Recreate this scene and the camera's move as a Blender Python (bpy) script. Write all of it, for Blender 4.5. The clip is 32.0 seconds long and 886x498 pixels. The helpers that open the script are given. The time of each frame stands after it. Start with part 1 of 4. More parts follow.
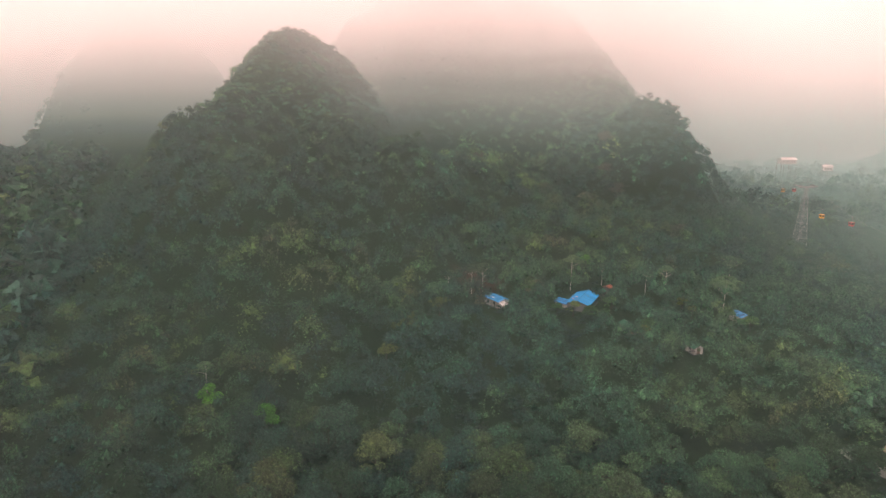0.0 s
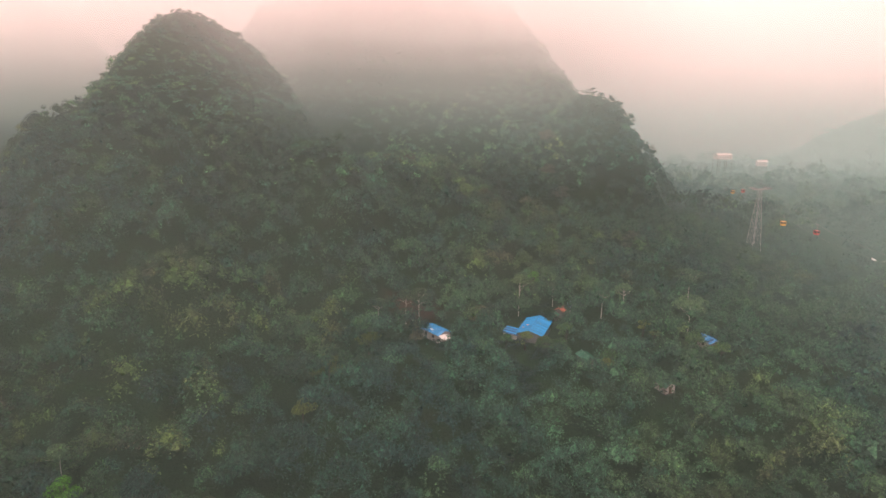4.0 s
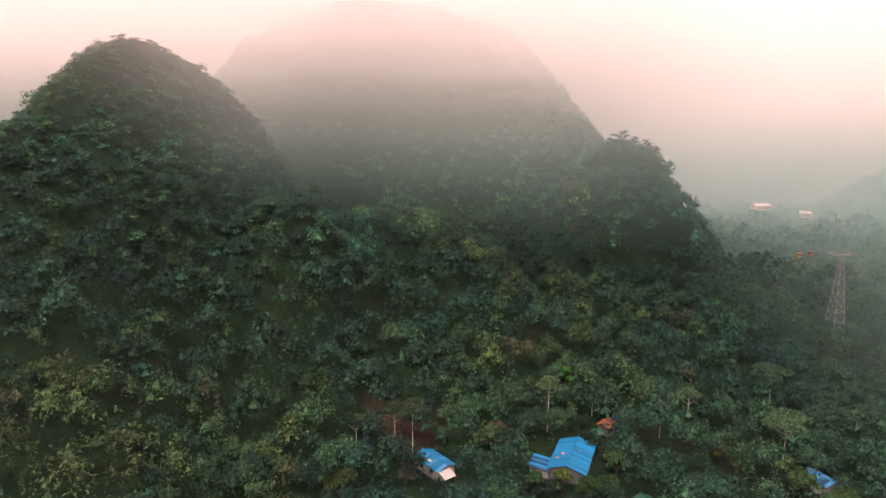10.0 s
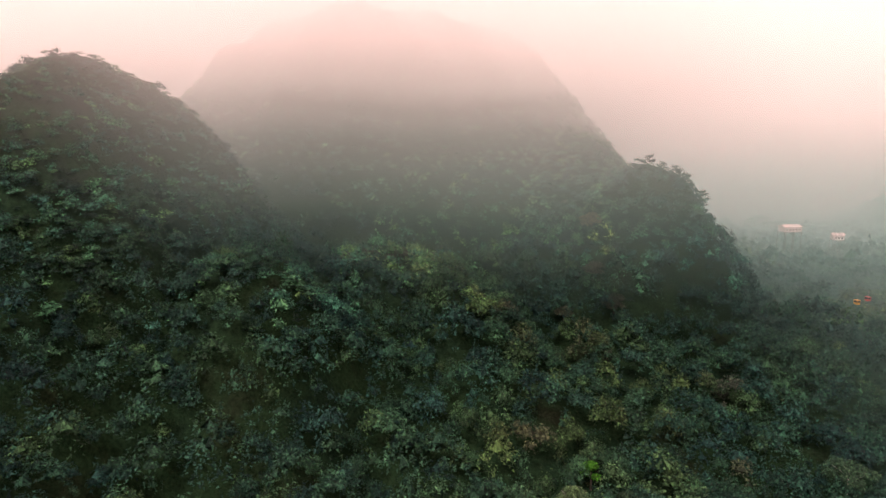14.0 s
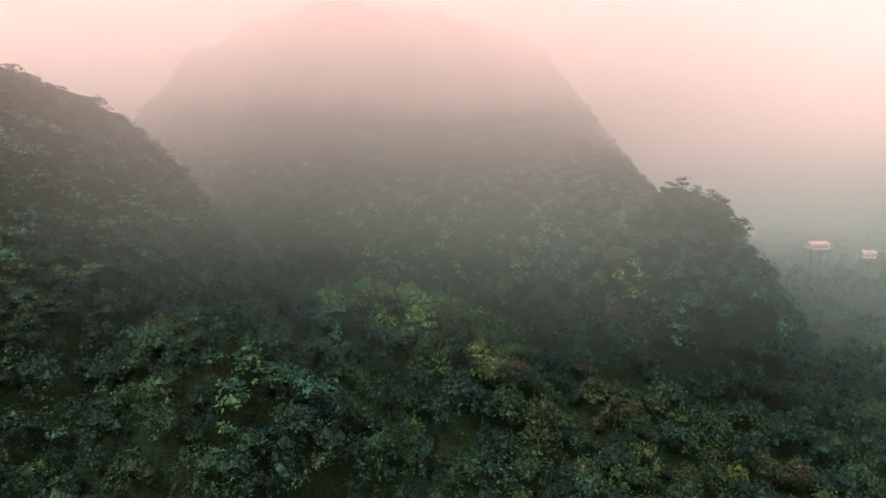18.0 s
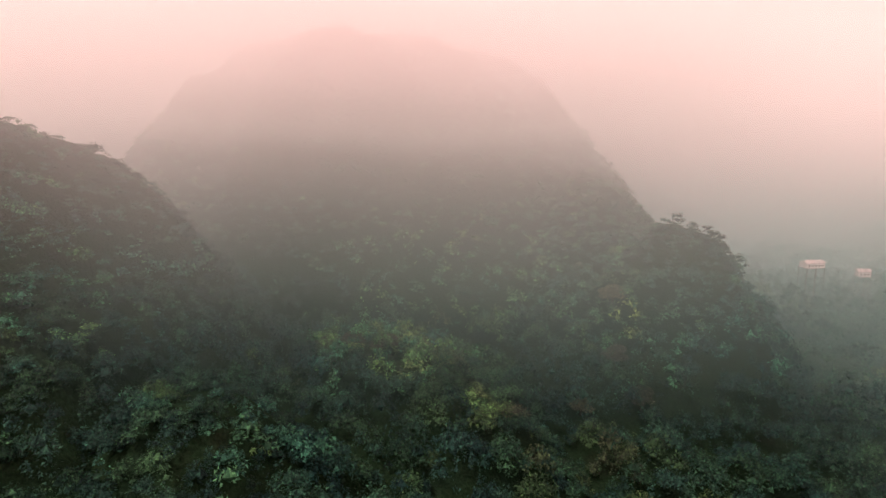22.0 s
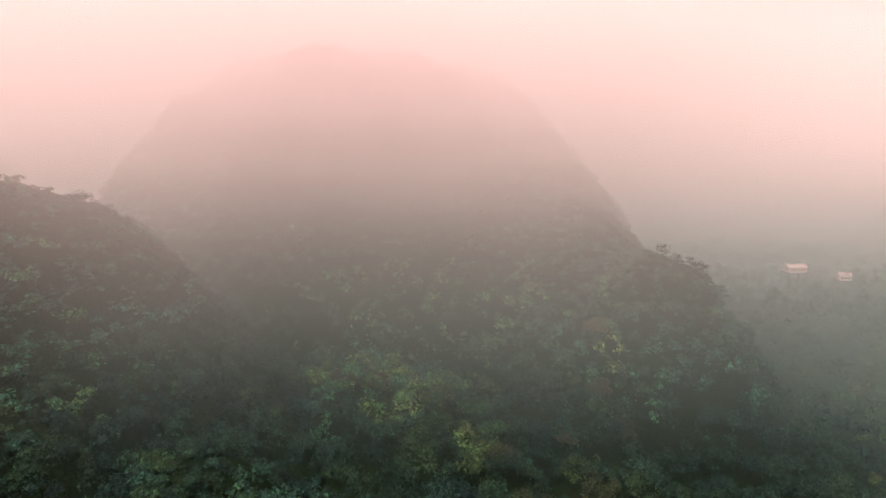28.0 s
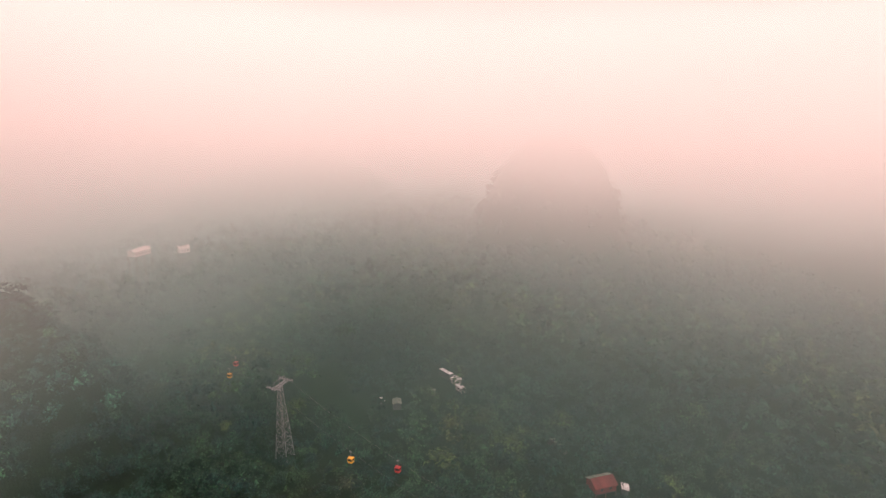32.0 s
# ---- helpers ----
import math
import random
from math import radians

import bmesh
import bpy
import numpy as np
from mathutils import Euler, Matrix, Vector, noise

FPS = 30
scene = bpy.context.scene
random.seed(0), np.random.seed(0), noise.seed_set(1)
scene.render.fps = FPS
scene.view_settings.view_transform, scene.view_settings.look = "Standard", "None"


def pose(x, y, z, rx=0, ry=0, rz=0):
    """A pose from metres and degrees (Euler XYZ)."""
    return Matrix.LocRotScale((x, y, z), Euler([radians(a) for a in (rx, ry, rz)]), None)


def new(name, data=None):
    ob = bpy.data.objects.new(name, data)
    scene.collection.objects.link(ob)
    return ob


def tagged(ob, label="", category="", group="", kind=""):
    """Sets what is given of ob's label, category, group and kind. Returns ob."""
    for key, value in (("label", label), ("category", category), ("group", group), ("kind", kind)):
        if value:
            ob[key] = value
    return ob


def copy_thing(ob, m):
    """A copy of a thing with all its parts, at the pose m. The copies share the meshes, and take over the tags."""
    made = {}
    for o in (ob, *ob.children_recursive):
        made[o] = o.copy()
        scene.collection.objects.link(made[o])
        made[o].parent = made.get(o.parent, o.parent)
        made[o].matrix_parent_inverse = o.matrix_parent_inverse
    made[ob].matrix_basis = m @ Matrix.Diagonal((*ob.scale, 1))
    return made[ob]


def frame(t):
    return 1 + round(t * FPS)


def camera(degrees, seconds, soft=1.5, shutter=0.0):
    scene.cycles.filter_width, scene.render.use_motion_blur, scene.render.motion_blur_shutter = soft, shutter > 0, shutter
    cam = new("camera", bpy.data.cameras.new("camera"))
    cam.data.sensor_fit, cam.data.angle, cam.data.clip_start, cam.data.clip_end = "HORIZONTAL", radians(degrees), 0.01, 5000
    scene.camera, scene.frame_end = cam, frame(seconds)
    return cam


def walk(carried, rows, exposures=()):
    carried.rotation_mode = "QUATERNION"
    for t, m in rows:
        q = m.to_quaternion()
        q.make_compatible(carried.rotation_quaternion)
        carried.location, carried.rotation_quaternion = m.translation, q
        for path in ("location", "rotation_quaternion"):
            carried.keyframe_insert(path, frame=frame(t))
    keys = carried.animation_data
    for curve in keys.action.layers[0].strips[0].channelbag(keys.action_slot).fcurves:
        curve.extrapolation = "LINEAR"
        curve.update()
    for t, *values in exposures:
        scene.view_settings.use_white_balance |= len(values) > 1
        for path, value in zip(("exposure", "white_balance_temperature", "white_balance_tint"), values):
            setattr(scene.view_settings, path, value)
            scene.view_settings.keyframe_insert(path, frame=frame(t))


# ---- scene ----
cam = camera(72.01, 32.0)
PATH = [
    (0, pose(-0.00, 0.00, 90.00, 76.672, 0, 5.947)),
    (0.5, pose(-0.66, 4.10, 90.51, 76.507, 0, 3.846)),
    (1, pose(-1.14, 8.14, 90.82, 76.393, 0, 2.134)),
    (1.5, pose(-1.48, 11.95, 91.00, 76.300, 0, 0.686)),
    (2, pose(-1.74, 15.90, 91.17, 76.234, 0, -0.511)),
    (2.5, pose(-1.91, 20.04, 91.42, 76.101, 0, -0.821)),
    (3, pose(-1.88, 24.04, 91.54, 76.056, 0, -0.714)),
    (3.5, pose(-1.66, 28.15, 91.79, 75.964, 0, -0.572)),
    (5.5, pose(-1.51, 44.25, 91.67, 76.496, 0, -0.288)),
    (6, pose(-1.53, 48.40, 91.62, 77.184, 0, -0.252)),
    (6.5, pose(-1.52, 52.44, 91.53, 77.867, 0, -0.259)),
    (7, pose(-1.60, 56.41, 91.56, 78.273, 0, -0.253)),
    (7.5, pose(-1.56, 60.41, 91.70, 78.905, 0, -0.234)),
    (8, pose(-1.42, 64.50, 91.71, 79.660, 0, -0.176)),
    (8.5, pose(-1.18, 68.58, 91.69, 80.056, 0, -0.108)),
    (9, pose(-0.89, 72.66, 91.61, 80.015, 0, -0.000)),
    (10, pose(-0.34, 80.77, 91.60, 80.006, 0, 0.163)),
    (11, pose(0.13, 88.98, 92.98, 80.120, 0, 0.304)),
    (12, pose(0.44, 96.96, 95.46, 80.081, 0, 0.351)),
    (13, pose(1.14, 104.92, 98.24, 79.935, 0, 0.513)),
    (14, pose(1.24, 113.19, 99.85, 80.175, 0, 0.577)),
    (14.5, pose(1.05, 117.36, 100.12, 80.223, 0, 0.576)),
    (16.5, pose(-0.42, 134.73, 102.45, 79.911, 0, 0.215)),
    (17, pose(-0.11, 139.22, 103.83, 79.950, 0, 0.240)),
    (17.5, pose(0.06, 142.81, 105.41, 79.932, 0, 0.244)),
    (18, pose(-0.03, 145.00, 106.77, 79.924, 0, 0.173)),
    (18.5, pose(-0.12, 145.97, 108.11, 79.937, 0, 0.112)),
    (19, pose(-0.13, 146.16, 109.57, 79.898, 0, 0.085)),
    (20, pose(-0.16, 146.27, 112.39, 79.900, 0, 0.002)),
    (21, pose(-0.15, 146.40, 115.41, 79.802, 0, -0.069)),
    (22, pose(-0.08, 146.57, 118.26, 79.754, 0, -0.124)),
    (23, pose(-0.08, 146.74, 120.95, 79.757, 0, -0.192)),
    (24, pose(-0.09, 147.00, 124.02, 79.642, 0, -0.278)),
    (25, pose(-0.10, 146.90, 126.82, 79.653, 0, -0.361)),
    (25.5, pose(-0.12, 146.93, 128.35, 79.567, 0, -0.399)),
    (27.5, pose(-0.06, 147.37, 134.45, 77.390, 0, -0.516)),
    (28, pose(0.43, 147.20, 135.83, 77.395, 0, -1.054)),
    (28.5, pose(1.33, 147.39, 136.80, 77.495, 0, -5.033)),
    (29, pose(2.55, 147.28, 137.64, 77.598, 0, -12.599)),
    (29.5, pose(3.86, 146.78, 138.66, 77.598, 0, -20.722)),
    (30, pose(5.11, 145.86, 139.96, 76.547, 0, -29.762)),
    (30.5, pose(6.54, 144.60, 141.33, 75.209, 0, -38.742)),
    (31, pose(8.03, 142.68, 142.84, 74.750, 0, -47.409)),
    (31.5, pose(9.57, 140.65, 144.23, 74.850, 0, -53.143)),
    (32, pose(11.13, 138.60, 145.54, 74.867, 0, -57.181)),
]
walk(cam, PATH, exposures=[(0, 1.08), (6, 1.08), (9, 1.04), (13, 0.98), (18, 0.78), (25, 0.50), (32, 0.54)])

# ---- world and light ----
SUN_ELEV, SUN_TURN = 54.0, 205.0
world = bpy.data.worlds.new("world")
scene.world = world
world.use_nodes = True
wt = world.node_tree
wt.nodes.clear()
w_out = wt.nodes.new("ShaderNodeOutputWorld")
w_bg = wt.nodes.new("ShaderNodeBackground")
w_bg2 = wt.nodes.new("ShaderNodeBackground")
w_add = wt.nodes.new("ShaderNodeAddShader")
w_sky = wt.nodes.new("ShaderNodeTexSky")
w_sky.sky_type = "NISHITA"
w_sky.sun_disc = False
w_sky.sun_elevation = radians(SUN_ELEV)
w_sky.sun_rotation = radians(SUN_TURN)
w_sky.dust_density = 6.0
w_bg.inputs["Strength"].default_value = 0.05
w_warm = wt.nodes.new("ShaderNodeMix")
w_warm.data_type, w_warm.blend_type = "RGBA", "MULTIPLY"
w_warm.inputs[0].default_value = 1.0
w_warm.inputs[7].default_value = (0.12, 0.072, 0.062, 1)
wt.links.new(w_sky.outputs[0], w_warm.inputs[6])
wt.links.new(w_warm.outputs[2], w_bg.inputs["Color"])
w_tc = wt.nodes.new("ShaderNodeTexCoord")
w_sep = wt.nodes.new("ShaderNodeSeparateXYZ")
w_ramp = wt.nodes.new("ShaderNodeValToRGB")
wt.links.new(w_tc.outputs["Generated"], w_sep.inputs[0])
wt.links.new(w_sep.outputs["Z"], w_ramp.inputs[0])
wr = w_ramp.color_ramp
wr.elements[0].position, wr.elements[0].color = 0.0, (0.180, 0.106, 0.098, 1)
wr.elements[1].position, wr.elements[1].color = 1.0, (1.02, 0.62, 0.565, 1)
for at, col in ((0.10, (0.185, 0.111, 0.103, 1)), (0.24, (0.205, 0.122, 0.114, 1)), (0.5, (0.56, 0.335, 0.305, 1))):
    el = wr.elements.new(at)
    el.color = col
wt.links.new(w_ramp.outputs[0], w_bg2.inputs["Color"])
w_bg2.inputs["Strength"].default_value = 2.0
wt.links.new(w_bg.outputs[0], w_add.inputs[0])
wt.links.new(w_bg2.outputs[0], w_add.inputs[1])
wt.links.new(w_add.outputs[0], w_out.inputs["Surface"])

sun = new("sun", bpy.data.lights.new("sun", "SUN"))
sun.data.energy = 2.2
sun.data.angle = radians(11)
sun.data.color = (1.0, 0.82, 0.76)
sun.matrix_world = pose(0, 0, 300, 90 - SUN_ELEV, 0, 0)
sun.rotation_euler = Euler((radians(90 - SUN_ELEV), 0, radians(180 - SUN_TURN)))


# ---- materials ----
def node_mat(name):
    m = bpy.data.materials.new(name)
    m.use_nodes = True
    nt = m.node_tree
    return m, nt, nt.nodes["Principled BSDF"]


def add_noise(nt, scale, detail=3.0, rough=0.6, space="Object"):
    tc = nt.nodes.new("ShaderNodeTexCoord")
    nz = nt.nodes.new("ShaderNodeTexNoise")
    nz.inputs["Scale"].default_value = scale
    nz.inputs["Detail"].default_value = detail
    nz.inputs["Roughness"].default_value = rough
    nt.links.new(tc.outputs[space], nz.inputs["Vector"])
    return nz


def ramp_of(nt, source, stops):
    r = nt.nodes.new("ShaderNodeValToRGB")
    cr = r.color_ramp
    cr.elements[0].position, cr.elements[0].color = stops[0][0], (*stops[0][1], 1)
    cr.elements[1].position, cr.elements[1].color = stops[-1][0], (*stops[-1][1], 1)
    for at, col in stops[1:-1]:
        cr.elements.new(at).color = (*col, 1)
    nt.links.new(source, r.inputs[0])
    return r


def mixed(nt, kind, a, b, fac=1.0):
    mx = nt.nodes.new("ShaderNodeMix")
    mx.data_type, mx.blend_type = "RGBA", kind
    if isinstance(fac, float):
        mx.inputs[0].default_value = fac
    else:
        nt.links.new(fac, mx.inputs[0])
    for sock, v in ((mx.inputs[6], a), (mx.inputs[7], b)):
        if isinstance(v, tuple):
            sock.default_value = (*v, 1)
        else:
            nt.links.new(v, sock)
    return mx.outputs[2]


def foliage_mat(name, stops, per_tree="attribute"):
    """Leaves: a hue per tree, a spread per leaf clump, and broad drifts of colour over the slope."""
    m, nt, bsdf = node_mat(name)
    if per_tree == "attribute":
        at = nt.nodes.new("ShaderNodeAttribute")
        at.attribute_name = "tint"
        source = at.outputs["Fac"]
    else:
        oi = nt.nodes.new("ShaderNodeObjectInfo")
        source = oi.outputs["Random"]
    if per_tree != "attribute" and len(stops) > 2:
        low = nt.nodes.new("ShaderNodeMath")
        low.operation = "MULTIPLY"
        low.inputs[1].default_value = 0.86
        nt.links.new(source, low.inputs[0])
        source = low.outputs[0]
    base = ramp_of(nt, source, stops).outputs[0]
    rnd = nt.nodes.new("ShaderNodeTexWhiteNoise")
    rnd.noise_dimensions = "1D"
    nt.links.new(source, rnd.inputs["W"])
    base = mixed(nt, "MULTIPLY", base, ramp_of(nt, rnd.outputs["Value"], [(0.0, (0.52, 0.55, 0.58)), (0.5, (0.9, 0.92, 0.9)), (1.0, (1.5, 1.45, 1.3))]).outputs[0])
    geo = nt.nodes.new("ShaderNodeNewGeometry")
    isl = ramp_of(nt, geo.outputs["Random Per Island"], [(0.0, (0.30, 0.30, 0.32)), (0.55, (0.85, 0.87, 0.87)), (0.85, (1.45, 1.43, 1.32)), (1.0, (2.0, 1.95, 1.7))]).outputs[0]
    col = mixed(nt, "MULTIPLY", base, isl)
    nz = nt.nodes.new("ShaderNodeTexNoise")
    nz.inputs["Scale"].default_value = 0.022
    nz.inputs["Detail"].default_value = 2.0
    nt.links.new(geo.outputs["Position"], nz.inputs["Vector"])
    drift = ramp_of(nt, nz.outputs[0], [(0.32, (0.82, 0.95, 1.05)), (0.68, (1.12, 1.04, 0.93))]).outputs[0]
    col = mixed(nt, "MULTIPLY", col, drift)
    fine = nt.nodes.new("ShaderNodeTexNoise")
    fine.inputs["Scale"].default_value = 1.7
    fine.inputs["Detail"].default_value = 4.0
    fine.inputs["Roughness"].default_value = 0.7
    nt.links.new(geo.outputs["Position"], fine.inputs["Vector"])
    col = mixed(nt, "MULTIPLY", col, ramp_of(nt, fine.outputs[0], [(0.34, (0.35, 0.36, 0.4)), (0.52, (0.95, 0.95, 0.95)), (0.68, (1.7, 1.68, 1.5))]).outputs[0])
    bump = nt.nodes.new("ShaderNodeBump")
    bump.inputs["Strength"].default_value = 0.9
    bump.inputs["Distance"].default_value = 0.5
    nt.links.new(fine.outputs[0], bump.inputs["Height"])
    nt.links.new(bump.outputs[0], bsdf.inputs["Normal"])
    nt.links.new(col, bsdf.inputs["Base Color"])
    bsdf.inputs["Roughness"].default_value = 0.62
    bsdf.inputs["Specular IOR Level"].default_value = 0.08
    tr = nt.nodes.new("ShaderNodeBsdfTranslucent")
    nt.links.new(col, tr.inputs["Color"])
    mx = nt.nodes.new("ShaderNodeMixShader")
    mx.inputs[0].default_value = 0.12
    nt.links.new(bsdf.outputs[0], mx.inputs[1])
    nt.links.new(tr.outputs[0], mx.inputs[2])
    nt.links.new(mx.outputs[0], nt.nodes["Material Output"].inputs["Surface"])
    return m


GREENS = [(0.0, (0.012, 0.038, 0.037)), (0.3, (0.016, 0.050, 0.038)), (0.55, (0.025, 0.066, 0.036)), (0.75, (0.043, 0.081, 0.033)), (0.9, (0.052, 0.076, 0.040)), (1.0, (0.060, 0.071, 0.049))]
# Leaf greens halved: the shade under the trees put into the colour.
UNDER_SHADED = [(k, (r * 0.5, g * 0.52, b * 0.52)) for k, (r, g, b) in GREENS]
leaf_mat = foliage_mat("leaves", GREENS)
shaded_under_mat = foliage_mat("shaded_undergrowth_leaves", UNDER_SHADED)
# Fresher hue, plus the stronger light on the right side put into the colour.
FRESH_LIT = [(0.0, (0.019, 0.058, 0.042)), (0.4, (0.027, 0.075, 0.046)), (0.75, (0.045, 0.092, 0.045)), (1.0, (0.062, 0.094, 0.052))]
fresh_lit_mat = foliage_mat("fresh_lit_canopy_leaves", FRESH_LIT)
# Leaf greens doubled: the haze that brightens the upper slopes, put into the colour.
HAZE_GREENS = [(k, (r * 2.0, g * 2.15, b * 2.0)) for k, (r, g, b) in GREENS]
upper_hazed_mat = foliage_mat("haze_lightened_leaves", HAZE_GREENS)


def ground_material():
    m, nt, bsdf = node_mat("shaded_forest_floor")
    nz = add_noise(nt, 0.06, 6.0)
    # Near-black tones: the shade of the canopy is put into the ground colour.
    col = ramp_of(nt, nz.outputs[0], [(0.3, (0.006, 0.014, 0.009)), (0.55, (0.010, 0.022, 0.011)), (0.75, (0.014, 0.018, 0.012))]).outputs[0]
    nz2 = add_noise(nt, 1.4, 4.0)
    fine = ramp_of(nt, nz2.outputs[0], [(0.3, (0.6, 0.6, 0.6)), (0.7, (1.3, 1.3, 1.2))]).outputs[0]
    spot = nt.nodes.new("ShaderNodeVectorMath")
    spot.operation = "DISTANCE"
    spot.inputs[1].default_value = (-8.0, 213.0, 32.0)
    geo = nt.nodes.new("ShaderNodeNewGeometry")
    nt.links.new(geo.outputs["Position"], spot.inputs[0])
    ragged = nt.nodes.new("ShaderNodeMath")
    ragged.operation = "MULTIPLY_ADD"
    ragged.inputs[1].default_value, ragged.inputs[2].default_value = 9.0, -4.5
    nt.links.new(nz2.outputs[0], ragged.inputs[0])
    reach = nt.nodes.new("ShaderNodeMath")
    nt.links.new(spot.outputs["Value"], reach.inputs[0])
    nt.links.new(ragged.outputs[0], reach.inputs[1])
    bare = nt.nodes.new("ShaderNodeMapRange")
    for key, v in (("From Min", 7.0), ("From Max", 12.0), ("To Min", 1.0), ("To Max", 0.0)):
        bare.inputs[key].default_value = v
    nt.links.new(reach.outputs[0], bare.inputs["Value"])
    col = mixed(nt, "MIX", col, (0.040, 0.028, 0.023), bare.outputs[0])
    nt.links.new(mixed(nt, "MULTIPLY", col, fine), bsdf.inputs["Base Color"])
    bump = nt.nodes.new("ShaderNodeBump")
    bump.inputs["Strength"].default_value = 0.8
    bump.inputs["Distance"].default_value = 0.6
    nt.links.new(nz2.outputs[0], bump.inputs["Height"])
    nt.links.new(bump.outputs[0], bsdf.inputs["Normal"])
    bsdf.inputs["Roughness"].default_value = 1.0
    bsdf.inputs["Specular IOR Level"].default_value = 0.0
    return m


floor_mat = ground_material()


def fog_material():
    """Fog whose thickness follows height and place: thick over the mountain and the side valley, thin elsewhere."""
    m = bpy.data.materials.new("fog")
    m.use_nodes = True
    nt = m.node_tree
    nt.nodes.clear()
    out = nt.nodes.new("ShaderNodeOutputMaterial")
    sc = nt.nodes.new("ShaderNodeVolumeScatter")
    geo = nt.nodes.new("ShaderNodeNewGeometry")
    sep = nt.nodes.new("ShaderNodeSeparateXYZ")
    nt.links.new(geo.outputs["Position"], sep.inputs[0])

    def rise(axis, low, high, to0=0.0, to1=1.0):
        r = nt.nodes.new("ShaderNodeMapRange")
        r.interpolation_type = "SMOOTHSTEP"
        for key, v in (("From Min", low), ("From Max", high), ("To Min", to0), ("To Max", to1)):
            r.inputs[key].default_value = v
        nt.links.new(sep.outputs[axis], r.inputs["Value"])
        return r.outputs[0]

    tone = ramp_of(nt, rise("Z", 60, 170), [(0.0, (0.54, 0.98, 0.93)), (0.25, (0.74, 0.98, 0.945)), (0.40, (0.83, 0.975, 0.945)), (0.58, (0.90, 0.965, 0.935)), (0.8, (1.0, 0.905, 0.90)), (1.0, (1.0, 0.86, 0.87))])
    nt.links.new(tone.outputs[0], sc.inputs["Color"])

    def calc(op, p, q):
        n = nt.nodes.new("ShaderNodeMath")
        n.operation = op
        for sock, v in zip(n.inputs, (p, q)):
            if isinstance(v, float):
                sock.default_value = v
            else:
                nt.links.new(v, sock)
        return n.outputs[0]

    drift = nt.nodes.new("ShaderNodeTexNoise")
    drift.inputs["Scale"].default_value, drift.inputs["Detail"].default_value = 0.011, 2.0
    nt.links.new(geo.outputs["Position"], drift.inputs["Vector"])
    ragged = calc("ADD", sep.outputs["Z"], calc("MULTIPLY", calc("SUBTRACT", drift.outputs[0], 0.5), 26.0))
    height = nt.nodes.new("ShaderNodeMapRange")
    height.inputs["From Min"].default_value, height.inputs["From Max"].default_value = 20.0, 220.0
    nt.links.new(ragged, height.inputs["Value"])

    def profile(stops):
        """Thickness of the fog by height, in thousandths per metre."""
        r = nt.nodes.new("ShaderNodeValToRGB")
        r.color_ramp.interpolation = "EASE"
        el = r.color_ramp.elements
        el[0].position, el[0].color = 0.0, (0, 0, 0, 1)
        el[1].position, el[1].color = 1.0, (0, 0, 0, 1)
        for z, d in stops:
            el.new((z - 20) / 200).color = (d / 20, d / 20, d / 20, 1)
        nt.links.new(height.outputs[0], r.inputs[0])
        return calc("MULTIPLY", r.outputs[0], 0.02)

    def inverse(v):
        return calc("SUBTRACT", 1.0, v)

    def across(low, peak, high):
        """A stretch of the valley along y, thickest at peak."""
        return calc("MULTIPLY", rise("Y", low, peak), rise("Y", peak, high, 1.0, 0.0))

    east = rise("X", 60, 170)
    west = inverse(east)
    mouth = calc("MULTIPLY", profile([(90, 0), (98, 3.0), (107, 8.5), (116, 12.0), (130, 11.0), (145, 8.5), (165, 5.0)]), rise("Y", 20, 98, 1.0, 0.0))
    flank = calc("MULTIPLY", profile([(56, 0), (66, 0.3), (80, 1.2), (95, 2.9), (110, 4.6), (125, 7.4), (140, 8.0), (162, 6.8), (190, 4.4)]), across(215, 265, 305))
    slope = calc("MULTIPLY", profile([(50, 0), (60, 0.3), (72, 0.7), (84, 1.7), (96, 2.8), (110, 4.9), (125, 7.6), (140, 9.0), (162, 8.8), (190, 7.0)]), across(262, 308, 360))
    summit = calc("MULTIPLY", profile([(60, 0), (75, 0.9), (90, 2.7), (102, 5.2), (114, 10.0), (127, 20.0), (142, 29.0), (162, 30.0), (190, 18.0)]), rise("Y", 305, 362))
    early = calc("MULTIPLY", profile([(60, 0), (68, 0.7), (76, 1.7), (82, 1.0), (87, 0)]), rise("Y", 20, 64, 1.0, 0.0))
    haze = calc("MULTIPLY", profile([(66, 0), (76, 0.6), (84, 1.6), (92, 2.6), (104, 3.0), (116, 1.3), (130, 0)]), across(10, 46, 108))
    pool = calc("MULTIPLY", profile([(58, 0), (70, 0.5), (82, 1.1), (94, 1.0), (108, 0)]), calc("MULTIPLY", across(228, 278, 335), rise("X", -60, 10)))
    cap = calc("MULTIPLY", profile([(74, 0), (88, 0.9), (100, 1.4), (112, 2.2), (126, 3.4), (145, 3.0), (180, 1.5)]), calc("MULTIPLY", across(222, 265, 315), rise("X", -70, -15, 1.0, 0.0)))
    depths = calc("MULTIPLY", calc("ADD", rise("Y", 420, 580), rise("X", 470, 640)), profile([(24, 4.0), (50, 10.0), (170, 10.0)]))
    inner = flank
    for more in (slope, summit, pool, cap):
        inner = calc("ADD", inner, more)
    valley = profile([(22, 0.5), (45, 2.0), (65, 1.2), (80, 0.8), (95, 1.7), (110, 5.8), (125, 12.0), (140, 11.5), (162, 8.0), (190, 4.0)])
    total = calc("ADD", calc("ADD", calc("ADD", calc("ADD", early, haze), depths), mouth), calc("ADD", calc("MULTIPLY", inner, west), calc("MULTIPLY", valley, east)))
    nt.links.new(total, sc.inputs["Density"])
    soak = nt.nodes.new("ShaderNodeVolumeAbsorption")
